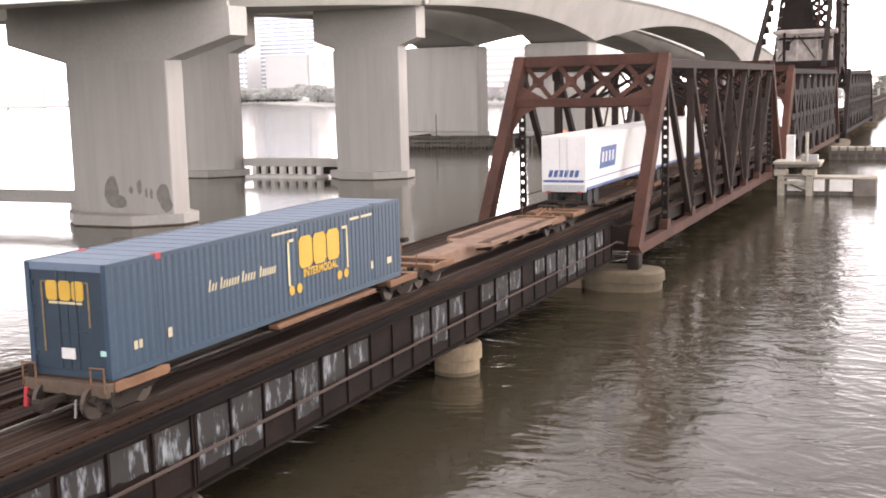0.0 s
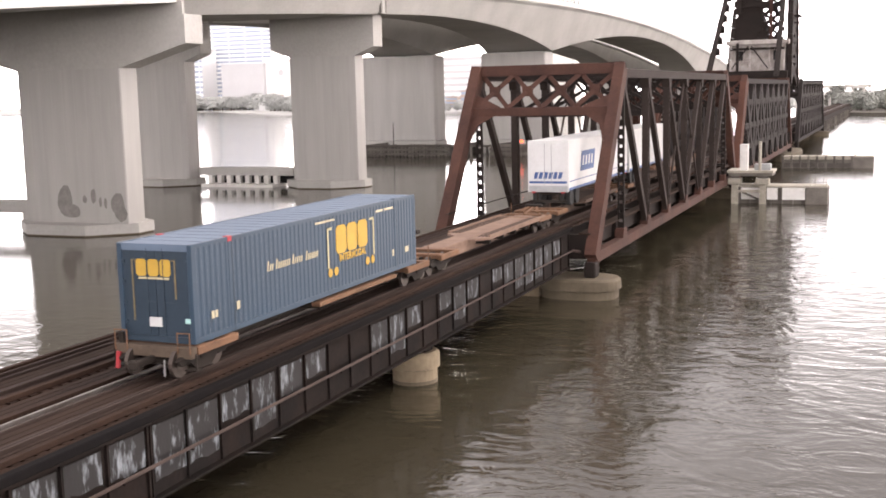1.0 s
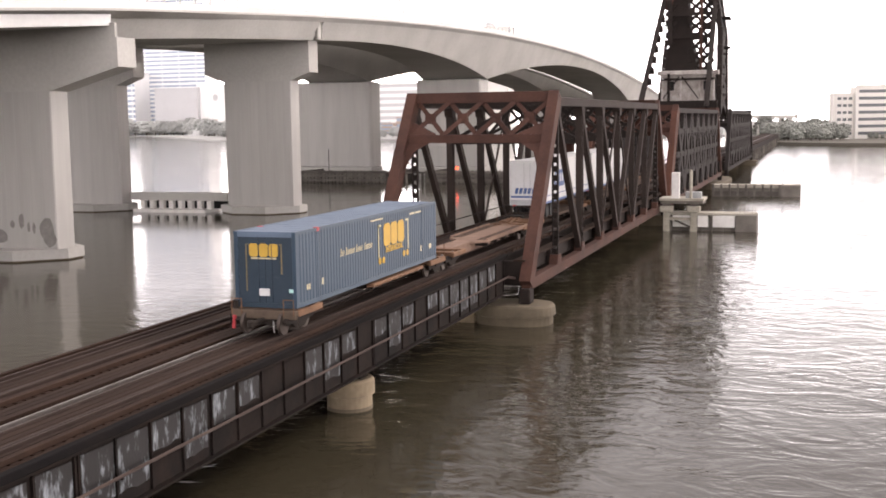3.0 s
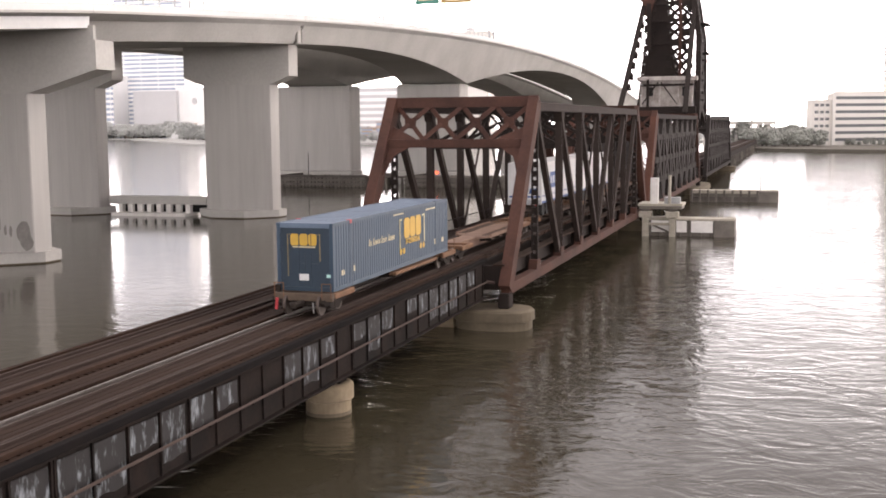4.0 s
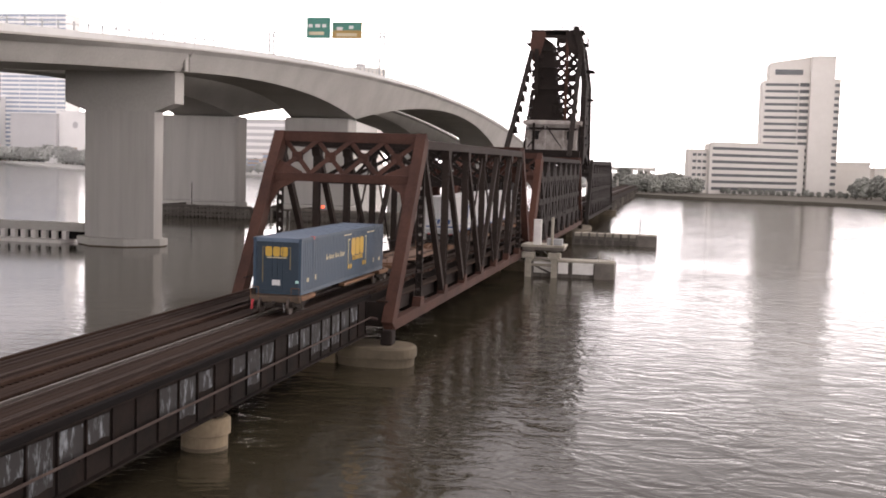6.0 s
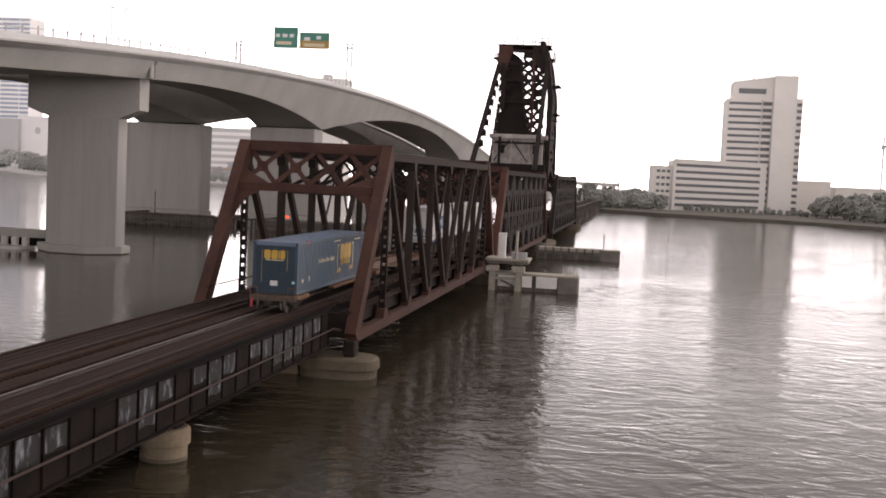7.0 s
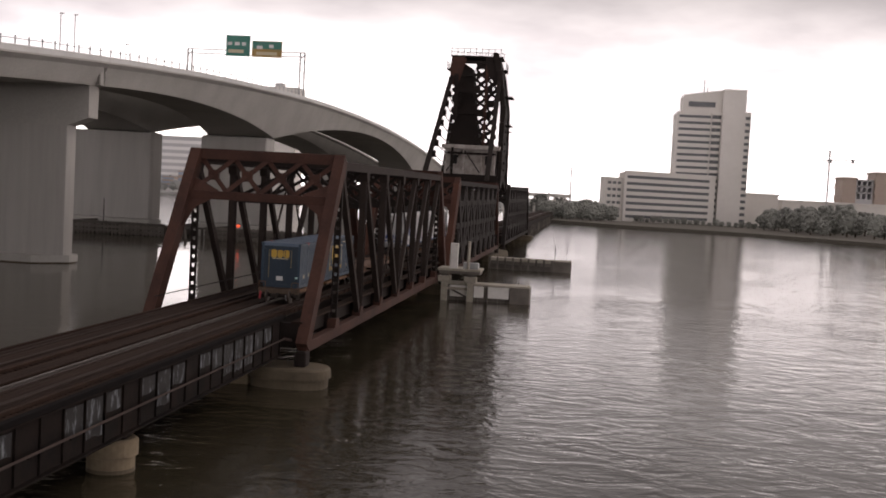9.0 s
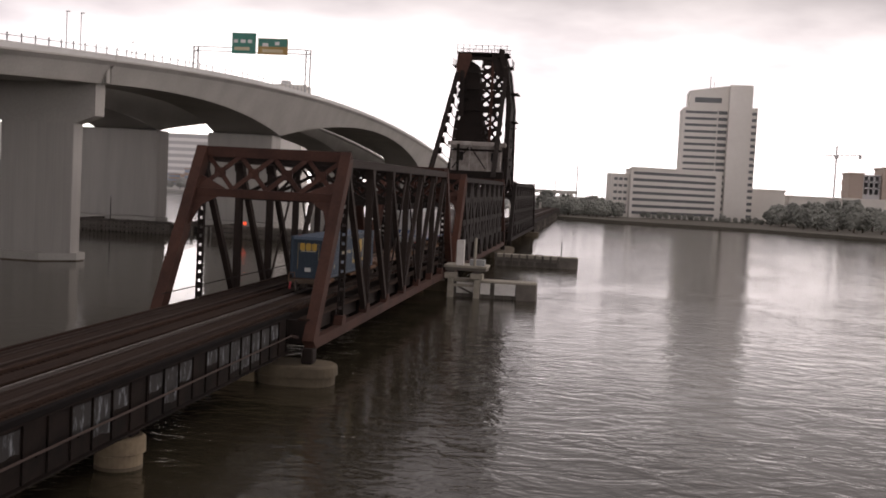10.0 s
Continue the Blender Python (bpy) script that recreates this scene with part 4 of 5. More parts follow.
def navigation_light():
    lamp = thing("navigation_light", "red navigation light glowing on a short mast", "navigation light", (-47.9, 188.6, 2.3))
    part("mast", rod((0, 0, 0), (0, 0, 0.5), 0.06), GALV, lamp)
    part("lens", rod((0, 0, 0.5), (0, 0, 1.0), 0.3), RED_LAMP, lamp, "lit red lens")


navigation_light()


def marker_pole():
    m = thing("marker_pole", "slim dark marker pole standing on the timber fender", "pole", (-75.7, 189.2, 2.3))
    part("pole", rod((0, 0, 0), (0, 0, 4.5), 0.1, r2=0.07, n=8), TRUSS_DARK, m)
    part("collar", rod((0, 0, 1.0), (0, 0, 1.25), 0.16, n=8), GALV, m)
    part("top_lamp", rod((0, 0, 4.5), (0, 0, 4.75), 0.14, n=8), GALV, m)


marker_pole()


# ---- docks and fenders beside the truss piers ----
def dock(at, parts, label):
    d = thing("dock", label, "dock", at, "river docks")
    parts(d)
    return d


def near_dock(d):
    part("deck", box(0, 9.4, -1.5, 1.5, 1.75, 1.95), DOCK_WHITE, d)
    for i in range(7):
        x = 0.3 + i * 1.12
        part("timber_post", rod((x, -1.4, -2), (x, -1.4, 1.75), 0.14, n=8), FENDER, d)
    part("fender_block", box(7.3, 9.5, -1.8, 1.8, -0.6, 1.8, bevel=0.05), FENDER, d, "dark tarred fender end")
    for a, b in ((0.6, 2.9), (3.3, 4.4), (4.9, 7.2)):
        part("side_board", box(a, b, -1.62, -1.52, 0.45, 1.7), WHITE_WALL, d)
    part("dark_infill", box(0.2, 7.3, -1.2, 1.2, -0.5, 1.5), FENDER, d)
    for x in (7.7, 8.2, 9.0, 9.3):
        part("bollard", rod((x, -1, 1.8), (x + 0.1, -1, 2.9), 0.05), DOCK_WHITE, d)
    part("winch", box(2.6, 3.3, -0.6, 0.3, 1.95, 3.0, bevel=0.05), CAR_DARK, d)


def pier_stage(d):
    part("deck", box(-0.4, 4.4, -2, 2, 3.35, 3.6), DOCK_WHITE, d)
    part("deck_beam", box(-0.3, 4.3, -1.7, 1.7, 3.0, 3.35), FENDER, d)
    for x in (0.4, 3.3):
        part("post", box(x - 0.33, x + 0.33, -1.8, -1.15, -2, 2.1), DOCK_WHITE, d)
        part("cap", box(x - 0.7, x + 0.7, -2.1, -0.9, 2.1, 2.75, bevel=0.06), DOCK_WHITE, d)
        part("packing", box(x - 0.4, x + 0.4, -1.7, -1.1, 2.75, 3.0), FENDER, d)
    part("brace", bar((0.4, -1.5, 1.6), (3.3, -1.5, 0.3), 0.12, 0.2, side=(0, 1, 0)), FENDER, d)
    part("wale", box(0.4, 3.3, -1.6, -1.3, 1.2, 1.5), DOCK_WHITE, d)
    part("cabinet", box(0.9, 1.75, -1.6, -0.9, 3.6, 6.4, bevel=0.05), WHITE_WALL, d)
    part("locker", box(2.4, 4.1, -1.5, -0.5, 3.6, 4.3, bevel=0.05), GALV, d)
    part("rail_post", rod((3.0, -1.6, 3.6), (3.0, -1.6, 6.7), 0.16, n=8), DOCK_WHITE, d)


def far_dock(d):
    part("deck", box(0, 13, -1.5, 1.5, 1.3, 1.8), DOCK_WHITE, d)
    part("fender_block", box(10.2, 13.1, -1.8, 1.8, -0.6, 1.7), FENDER, d, "dark tarred fender end")
    part("side_board", box(0, 10.2, -1.55, -1.4, 0.1, 0.8), FENDER, d)
    part("backing", box(0, 10.2, -1.2, 1.2, -0.6, 1.3), FENDER, d)
    for i in range(9):
        part("timber_post", box(i * 1.25 - 0.15, i * 1.25 + 0.15, -1.7, -1.35, -2, 1.9), FENDER, d)
    part("marker_post", rod((10.4, 0, 1.8), (10.4, 0, 4.2), 0.1), GALV, d)


dock((4.0, 104.5, 0), near_dock, "pale timber dock with a dark tarred fender end")
dock((3.6, 104.0, 0), pier_stage, "weathered white staging with an equipment cabinet")
dock((4.0, 160.0, 0), far_dock, "long low timber fender dock on dark piles")


# ---- train ----
CONT_L, CONT_W, CONT_H, BASE = 16.15, 2.6, 2.9, 5.4


def corrugated_side(x, y0, y1, z0, z1, out, pitch=0.28, depth=0.022):
    """A side sheet with pressed vertical ribs; out is the outward sign along x."""
    bm = bmesh.new()
    pts, y = [], y0
    while y < y1 - 1e-6:
        for f, d in ((0.0, 0), (0.36, 0), (0.5, -depth), (0.86, -depth)):
            if y + f * pitch < y1:
                pts.append((y + f * pitch, x + out * d))
        y += pitch
    pts.append((y1, x))
    lo = [bm.verts.new((px, py, z0)) for py, px in pts]
    hi = [bm.verts.new((px, py, z1)) for py, px in pts]
    for i in range(len(pts) - 1):
        bm.faces.new((lo[i], lo[i + 1], hi[i + 1], hi[i]))
    back = [bm.verts.new((x - out * 0.09, py, z)) for py, z in ((y0, z0), (y1, z0), (y1, z1), (y0, z1))]
    bm.faces.new(back)
    return bm


def chamfered(a0, a1, z0, z1, k):
    return [(a0 + k, z0), (a1 - k, z0), (a1, z0 + k), (a1, z1 - k), (a1 - k, z1), (a0 + k, z1), (a0, z1 - k), (a0, z0 + k)]


def container():
    c = thing("intermodal_container", "faded blue corrugated steel container with yellow emblem blocks", "container", (0, 0, BASE))
    hw, L, H = CONT_W / 2, CONT_L, CONT_H
    part("floor", box(-hw + 0.05, hw - 0.05, 0.05, L - 0.05, 0.02, 0.16), CAR_DARK, c)
    n, outline = 44, [(0.12, H - 0.08)]
    for i in range(n):
        a, b = 0.12 + (L - 0.24) * i / n, 0.12 + (L - 0.24) * (i + 1) / n
        z = H - 0.014 if i % 2 else H - 0.005
        outline += [(a, z), (b, z)]
    outline.append((L - 0.12, H - 0.08))
    # sky light on the top is put into this paler blue
    part("roof", extrude_x(outline, -hw + 0.07, hw - 0.07), BLUE_ROOF, c, "ribbed roof, its blue paled for the sky light on it")
    for s in (-1, 1):
        for a, b in ((0.14, 1.92), (2.10, L - 2.10), (L - 1.92, L - 0.12)):
            part("side_panel", corrugated_side(s * (hw - 0.012), a, b, 0.17, H - 0.12, s), BLUE, c)
        part("top_rail", box(s * hw - 0.06, s * hw + 0.0 if s > 0 else s * hw + 0.06, 0.1, L - 0.1, H - 0.12, H), BLUE, c)
        part("bottom_rail", box(s * hw - 0.07 if s > 0 else s * hw, s * hw if s > 0 else s * hw + 0.07, 0.1, L - 0.1, 0, 0.17), BLUE, c)
        for y in (0.0, L - 0.16):
            part("corner_post", box(s * hw - (0.16 if s > 0 else 0), s * hw + (0 if s > 0 else 0.16), y, y + 0.16, 0, H, bevel=0.015), BLUE, c)
        for y in (1.92, L - 2.10):
            part("lifting_post", box(s * hw - (0.12 if s > 0 else -0.004), s * hw + (0.004 if s > 0 else 0.12), y, y + 0.18, 0, H + 0.01, bevel=0.012), BLUE, c)
            part("post_seam", box(s * hw - (0.02 if s > 0 else 0.003), s * hw + (0.003 if s > 0 else 0.02), y + 0.185, y + 0.235, 0.02, H - 0.02), BLUE_DOOR, c, "dark seam beside the lifting post")
            part("lifting_casting", box(s * hw - (0.16 if s > 0 else -0.01), s * hw + (0.01 if s > 0 else 0.16), y - 0.02, y + 0.2, H - 0.14, H + 0.02), RED_PAINT if y < 3 else BLUE, c)
    part("front_wall", box(-hw + 0.1, hw - 0.1, L - 0.09, L - 0.04, 0.1, H - 0.05), BLUE, c)
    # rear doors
    part("door_header", box(-hw + 0.16, hw - 0.16, 0.02, 0.14, H - 0.2, H), BLUE_ROOF, c, "header beam in the pale roof blue")
    part("door_sill", box(-hw + 0.16, hw - 0.16, 0.02, 0.14, 0, 0.18), BLUE_DOOR, c)
    for s in (-1, 1):
        d = part("door", box(0.01 if s > 0 else -hw + 0.165, hw - 0.165 if s > 0 else -0.01, 0.05, 0.12, 0.185, H - 0.205), BLUE_DOOR, c, "grey-blue rear door leaf")
        for x in (0.28,):
            part("lock_rod", rod((s * x, 0.035, 0.1), (s * x, 0.035, H - 0.12), 0.018, n=8), BLUE_DOOR, d)
            part("lock_handle", box(s * x - 0.02, s * x + 0.3, 0.0, 0.02, 1.15, 1.19), BLUE_DOOR, d)
        for z in (0.5, 1.1, 1.7, 2.3):
            x = s * (hw - 0.17)
            part("hinge", box(x - 0.07, x + 0.07, 0.015, 0.05, z, z + 0.12), BLUE_DOOR, d)
    part("door_seal", box(-hw + 0.1, hw - 0.1, 0.085, 0.135, 0.1, H - 0.1), BLUE_DOOR, c)
    # rear markings
    R = pose(0, 0, 0, 90, 0, 0)
    for k in range(3):
        x0 = -0.66 + k * 0.415
        part("emblem_block", extrude_y(chamfered(x0, x0 + 0.375, 1.95, 2.45, 0.07), 0.024, 0.036), YELLOW, c, "yellow emblem block")
    part("caption_bar", box(-0.58, 0.48, 0.026, 0.034, 1.86, 1.92), CREAM, c)
    for s, low in ((-1, 0.62), (1, 1.3)):
        x = -0.05 + s * 0.74
        part("bracket_mark", box(x - 0.025, x + 0.025, 0.02, 0.035, low, 2.44), WORN_GOLD, c, "worn yellow bracket line")
    for a, b in ((-0.79, -0.62), (0.52, 0.69)):
        part("bracket_mark", box(a, b, 0.02, 0.035, 2.40, 2.44), WORN_GOLD, c)
    part("placard", box(-0.27, 0.16, 0.015, 0.035, 0.46, 0.74), WHITE, c, "white notice plate")
    part("decal", box(0.99, 1.17, -0.006, 0.03, 0.61, 0.74), mat("pale_green_decal", (0.40, 0.66, 0.62), rough=0.4, bump=0), c, "pale green reflective decal")
    # side markings on the right-hand side
    S = pose(0, 0, 0, 90, 0, 90)
    x = hw + 0.006
    for k in range(3):
        y0 = 8.92 + k * 0.88
        part("emblem_block", extrude_x(chamfered(y0, y0 + 0.82, 1.38, 2.40, 0.14), x - 0.004, x + 0.004), YELLOW, c, "yellow emblem block")
    text_part("side_caption", "INTERMODAL", 0.36, YELLOW, c, Matrix.Translation((x, 10.25, 1.20)) @ S, stretch=0.98, bold=0.012)
    for s, y in ((-1, 8.3), (1, 12.05)):
        part("bracket_mark", box(x - 0.004, x + 0.004, y - 0.05, y + 0.05, 0.95, 2.4), WHITE_DECAL, c, "pale bracket line")
        part("bracket_mark", box(x - 0.004, x + 0.004, y - (0.05 if s < 0 else 0.32), y + (0.32 if s < 0 else 0.05), 2.31, 2.4), WHITE_DECAL, c)
        for k in (0.12, 0.58):
            yy = y - s * k
            part("wheel_mark", extrude_x([(yy + 0.16 * math.cos(2 * math.pi * i / 12), 0.78 + 0.16 * math.sin(2 * math.pi * i / 12)) for i in range(12)], x - 0.004, x + 0.004), YELLOW, c)
    for a, b in ((0.0, 0.42), (0.55, 1.5), (1.62, 2.35), (2.55, 3.45)):
        n = max(3, int((b - a) / 0.125))
        for i in range(n):
            k = 4.1 + a + (b - a) * i / n
            part("lettering_bar", extrude_x([(k, 1.50), (k + 0.075, 1.50), (k + 0.145, 1.71 + 0.11 * (i == 0)), (k + 0.07, 1.71 + 0.11 * (i == 0))], x - 0.003, x + 0.003), CREAM, c, "faded cream slogan lettering")
    for y0, y1, z0, z1 in ((7.4, 8.85, 2.62, 2.69), (12.3, 12.95, 2.53, 2.62), (13.1, 13.9, 2.53, 2.62), (13.75, 13.9, 0.62, 0.9), (15.0, 15.35, 0.62, 0.85), (0.88, 1.02, 0.60, 0.82), (1.08, 1.2, 0.60, 0.82), (2.25, 2.42, 0.62, 0.88)):
        part("marking_bar", box(x - 0.003, x + 0.003, y0, y1, z0, z1), CREAM, c, "small pale stencilled marking")
    return c


def bogie(parent, y):
    """A two-axle truck at y along the car: side frames, wheels, axles."""
    z = 4.43 - BASE
    for s in (-1, 1):
        b = part("side_frame", extrude_x([(y - 1.25, z + 0.55), (y - 0.95, z + 0.68), (y - 0.35, z + 0.80), (y + 0.35, z + 0.80), (y + 0.95, z + 0.68), (y + 1.25, z + 0.55), (y + 1.1, z + 0.38), (y + 0.7, z + 0.42), (y + 0.35, z + 0.16), (y - 0.35, z + 0.16), (y - 0.7, z + 0.42), (y - 1.1, z + 0.38)], s * 0.98 - 0.08, s * 0.98 + 0.08), CAR_DARK, parent)
        for k in (-0.12, 0, 0.12):
            part("spring", rod((s * 0.98, y + k, z + 0.25), (s * 0.98, y + k, z + 0.6), 0.07, n=8), CAR_BROWN, b)
    for a in (-0.88, 0.88):
        part("axle", rod((-1.0, y + a, z + 0.42), (1.0, y + a, z + 0.42), 0.08, n=8), CAR_DARK, parent)
        for s in (-1, 1):
            part("wheel", rod((s * 0.70, y + a, z + 0.42), (s * 0.83, y + a, z + 0.42), 0.42, n=20), WHEEL, parent)
    part("bolster", box(-1.1, 1.1, y - 0.22, y + 0.22, z + 0.45, z + 0.75), CAR_DARK, parent)


def spine_car(y, length, label, full_platform, hitch=False, deck=CAR_TAN):
    """A spine car between two trucks; its origin lies at container-floor height."""
    c = thing("spine_car", label, "railcar", (0, y, BASE), "train of spine cars")
    z = -0.02
    part("spine", box(-0.42, 0.42, -0.2, length + 1.0, z - 0.50, z - 0.14, bevel=0.03), CAR_DARK, c)
    for y0, y1 in ((0.0, 2.15), (length - 2.3, length)):
        part("end_arm", box(-1.32, 1.32, y0 + 0.1, y0 + 0.55, z - 0.26, z - 0.02, bevel=0.02), CAR_BROWN, c)
        part("end_arm", box(-1.32, 1.32, y1 - 0.5, y1 - 0.1, z - 0.26, z - 0.02, bevel=0.02), CAR_BROWN, c)
        for s in (-1, 1):
            part("side_sill", box(s * 1.30 - 0.08, s * 1.30 + 0.08, y0, y1, z - 0.28, z - 0.04, bevel=0.02), CAR_BROWN, c)
    if full_platform:
        part("spine_cover", box(-0.55, 0.55, 2.2, length - 1.0, z - 0.62, z - 0.03, bevel=0.03), deck, c, "boxed brown centre sill")
        for s in (-1, 1):
            y0 = 5.4 if s > 0 else 6.6
            a, b = sorted((s * 0.57, s * 1.36))
            outline = [(a, y0 + (1.0 if s < 0 else 0)), (b, y0 + (1.0 if s > 0 else 0)), (b, length - 1.2), (a, length - 1.2)]
            part("platform_wing", prism(outline, z - 0.17, z - 0.05), deck, c, "rusty steel loading platform wing")
            for k in (0.74, 0.93, 1.12):
                part("deck_rib", box(s * k - 0.035, s * k + 0.035, y0 + 1.15, length - 1.3, z - 0.05, z - 0.015), CAR_SHADE_BROWN, c, "dark rib along the platform")
            part("kerb_rail", box(s * 1.32 - 0.05, s * 1.32 + 0.05, y0 + 1.1, length - 1.2, z - 0.05, z + 0.05), deck, c)
            for k in range(5):
                part("outrigger", box(min(s * 0.5, s * 1.3), max(s * 0.5, s * 1.3), y0 + 1.2 + k * 2, y0 + 1.4 + k * 2, z - 0.4, z - 0.17), CAR_DARK, c)
    else:
        for s in (-1, 1):
            part("side_shelf", box(s * 1.22 - 0.18, s * 1.22 + 0.18, 7.4, 13.9, z - 0.24, z - 0.08, bevel=0.02), CAR_BROWN, c, "long brown side shelf")
        for yy in (7.8, 10.5, 13.4):
            part("outrigger", box(-1.25, 1.25, yy - 0.1, yy + 0.1, z - 0.36, z - 0.12), CAR_DARK, c)
    bogie(c, 0.75)
    bogie(c, length - 0.55)
    # hitch stand over the far truck, raised or folded down
    up = 1.0 if hitch else 0.3
    part("hitch_post", bar((-0.45, length + 0.2, z), (-0.2, length + 0.9, z + up), 0.14, 0.14), CAR_BROWN, c)
    part("hitch_post", bar((0.45, length + 0.2, z), (0.2, length + 0.9, z + up), 0.14, 0.14), CAR_BROWN, c)
    part("hitch_head", box(-0.5, 0.5, length + 0.75, length + 1.15, z + up - 0.05, z + up + 0.12, bevel=0.03), CAR_DARK, c)
    part("hitch_stay", bar((0, length - 0.9, z), (0, length + 0.8, z + up - 0.05), 0.12, 0.12), CAR_BROWN, c)
    part("articulation", box(-0.35, 0.35, length + 0.2, length + 1.3, z - 0.55, z - 0.1, bevel=0.05), CAR_BROWN, c)
    part("air_reservoir", rod((-0.75, length * 0.45, z - 0.42), (-0.75, length * 0.45 + 1.3, z - 0.42), 0.2, n=12), CAR_DARK, c)
    part("brake_pipe", rod((0.5, 0.5, z - 0.46), (0.5, length, z - 0.46), 0.03, n=6), CAR_DARK, c)
    for s in (-1, 1):
        part("grab_iron", rod((s * 1.2, length + 0.3, z - 0.1), (s * 1.2, length + 0.3, z + 0.55), 0.025, n=6), CAR_BROWN, c)
    return c


def car_end(c):
    """Coupler, end sill, ladder and tail marker on the last car."""
    z = -0.02
    part("end_sill", box(-1.34, 1.34, -0.28, 0.0, z - 0.36, z - 0.02, bevel=0.02), END_SILL, c, "dusty tan end sill")
    part("coupler", box(-0.1, 0.1, -1.1, -0.28, z - 0.50, z - 0.30, bevel=0.04), CAR_DARK, c)
    part("knuckle", box(-0.15, 0.14, -1.3, -1.08, z - 0.55, z - 0.25, bevel=0.06), CAR_DARK, c, "worn coupler knuckle")
    part("air_hose", rod((0.55, -0.5, z - 0.38), (0.68, -0.7, z - 0.78), 0.032, n=8), HOSE, c, "pale air hose")
    for s in (-1, 1):
        for k in (0, 0.42):
            part("grab_iron", rod((s * 1.3 - s * k, -0.3, z - 0.2), (s * 1.3 - s * k, -0.3, z + 0.42), 0.022, n=6), CAR_BROWN, c)
        part("grab_iron", rod((s * 1.3, -0.3, z + 0.40), (s * 0.88, -0.3, z + 0.40), 0.022, n=6), CAR_BROWN, c)
        part("step", box(s * 1.25 - 0.2, s * 1.25 + 0.2, -0.25, 0.1, z - 0.72, z - 0.68), CAR_DARK, c)
        part("step_hanger", box(s * 1.42 - 0.02, s * 1.42 + 0.02, -0.2, -0.15, z - 0.7, z - 0.2), CAR_DARK, c)
    part("tail_flag", bar((-1.20, -0.37, z - 0.74), (-1.14, -0.37, z - 0.24), 0.12, 0.08), RED_PAINT, c, "red tail marker")
    part("brake_stand", box(-1.25, -1.1, -0.2, -0.08, z - 0.3, z + 0.3), CAR_DARK, c)


def trailer(y, label, marked):
    """A highway trailer standing on its own wheels on the railcar."""
    t = thing("semi_trailer", label, "semi trailer", (0.1, y, BASE), "trailers on the train")
    z0, z1, L, h = 0.98, 4.05, 16.15, 1.3
    part("body", box(-h, h, 0.06, L, z0, z1, bevel=0.03), WHITE, t)
    part("rear_frame", box(-h - 0.01, h + 0.01, -0.02, 0.08, z0 - 0.1, z1 + 0.01, bevel=0.02), WHITE, t)
    for s in (-1, 1):
        d = part("rear_door", box(0.01 if s > 0 else -h + 0.12, h - 0.12 if s > 0 else -0.01, -0.05, -0.02, z0 + 0.15, z1 - 0.15), WHITE, t)
        part("lock_rod", rod((s * 0.22, -0.07, z0 + 0.1), (s * 0.22, -0.07, z1 - 0.15), 0.02, n=8), GALV, d)
        part("side_skirt", box(s * h - 0.01, s * h + 0.012, 0.1, L - 0.1, z0, z0 + 0.16), NAVY if s else WHITE, t, "blue lower stripe")
    part("belt_stripe", box(-h + 0.1, h - 0.1, -0.066, -0.05, 1.42, 1.56), NAVY, t)
    part("lower_panel", box(-h + 0.06, h - 0.06, -0.062, -0.03, z0 - 0.06, z0 + 0.3), GALV, t, "dull grey kick panel")
    part("bumper", box(-1.15, 1.15, 0.0, 0.08, 0.25, 0.38), CAR_DARK, t)
    for s in (-1, 1):
        part("bumper_strut", box(s * 0.7 - 0.05, s * 0.7 + 0.05, 0.02, 0.1, 0.3, z0), CAR_DARK, t)
        part("lamp", box(s * 0.95 - 0.12, s * 0.95 + 0.12, -0.05, -0.02, 0.82, 0.92), RED_PAINT, t)
        for yy in (1.1, 2.4):
            for k in (0.72, 1.06):
                w = part("wheel", rod((s * (k - 0.13), yy, 0.50), (s * (k + 0.13), yy, 0.50), 0.5, n=18), RUBBER, t)
    part("slider", box(-0.6, 0.6, 0.4, 3.4, 0.68, z0), CAR_DARK, t)
    if marked:
        for k in range(6):
            a = -0.92 + k * 0.31
            part("emblem_bar", extrude_y([(a, 1.72), (a + 0.22, 1.72), (a + 0.32, 2.12), (a + 0.10, 2.12)], -0.08, -0.066), NAVY, t, "slanted blue emblem bar")
        panel = part("emblem_panel", extrude_x([(2.7, 2.0), (6.1, 2.0), (6.5, 3.25), (3.1, 3.25)], h + 0.002, h + 0.014), NAVY, t, "slanted blue emblem panel")
        for k in range(4):
            a = 3.2 + k * 0.72
            part("emblem_bar", extrude_x([(a, 2.35), (a + 0.34, 2.35), (a + 0.52, 2.95), (a + 0.18, 2.95)], h + 0.015, h + 0.020), WHITE, panel, "slanted white emblem bar")
        part("seam_line", box(h + 0.002, h + 0.008, 0.2, L - 0.2, 1.5, 1.56), NAVY, t, "thin blue waist line")
    return t


box_load = container()
last_car = spine_car(0.0, 17.4, "brown spine railcar carrying the blue container", False, True)
car_end(last_car)
empty_car = spine_car(18.8, 17.2, "empty rust-brown spine railcar platform", True)
# these decks are coloured darker to carry the shade inside the truss
third_car = spine_car(37.4, 17.4, "brown spine railcar darkened for truss shade, carrying a white trailer", True, False, CAR_SHADE_BROWN)
fourth_car = spine_car(56.2, 17.4, "brown spine railcar darkened for truss shade, carrying a white trailer", True, False, CAR_SHADE_BROWN)
fifth_car = spine_car(75.0, 17.4, "brown spine railcar darkened for truss shade, carrying a white trailer", True, False, CAR_SHADE_BROWN)
trailers = [trailer(39.7, "white box trailer with slanted blue bars riding on the railcar", True),
            trailer(56.6, "white box trailer riding on the railcar ahead", False)]


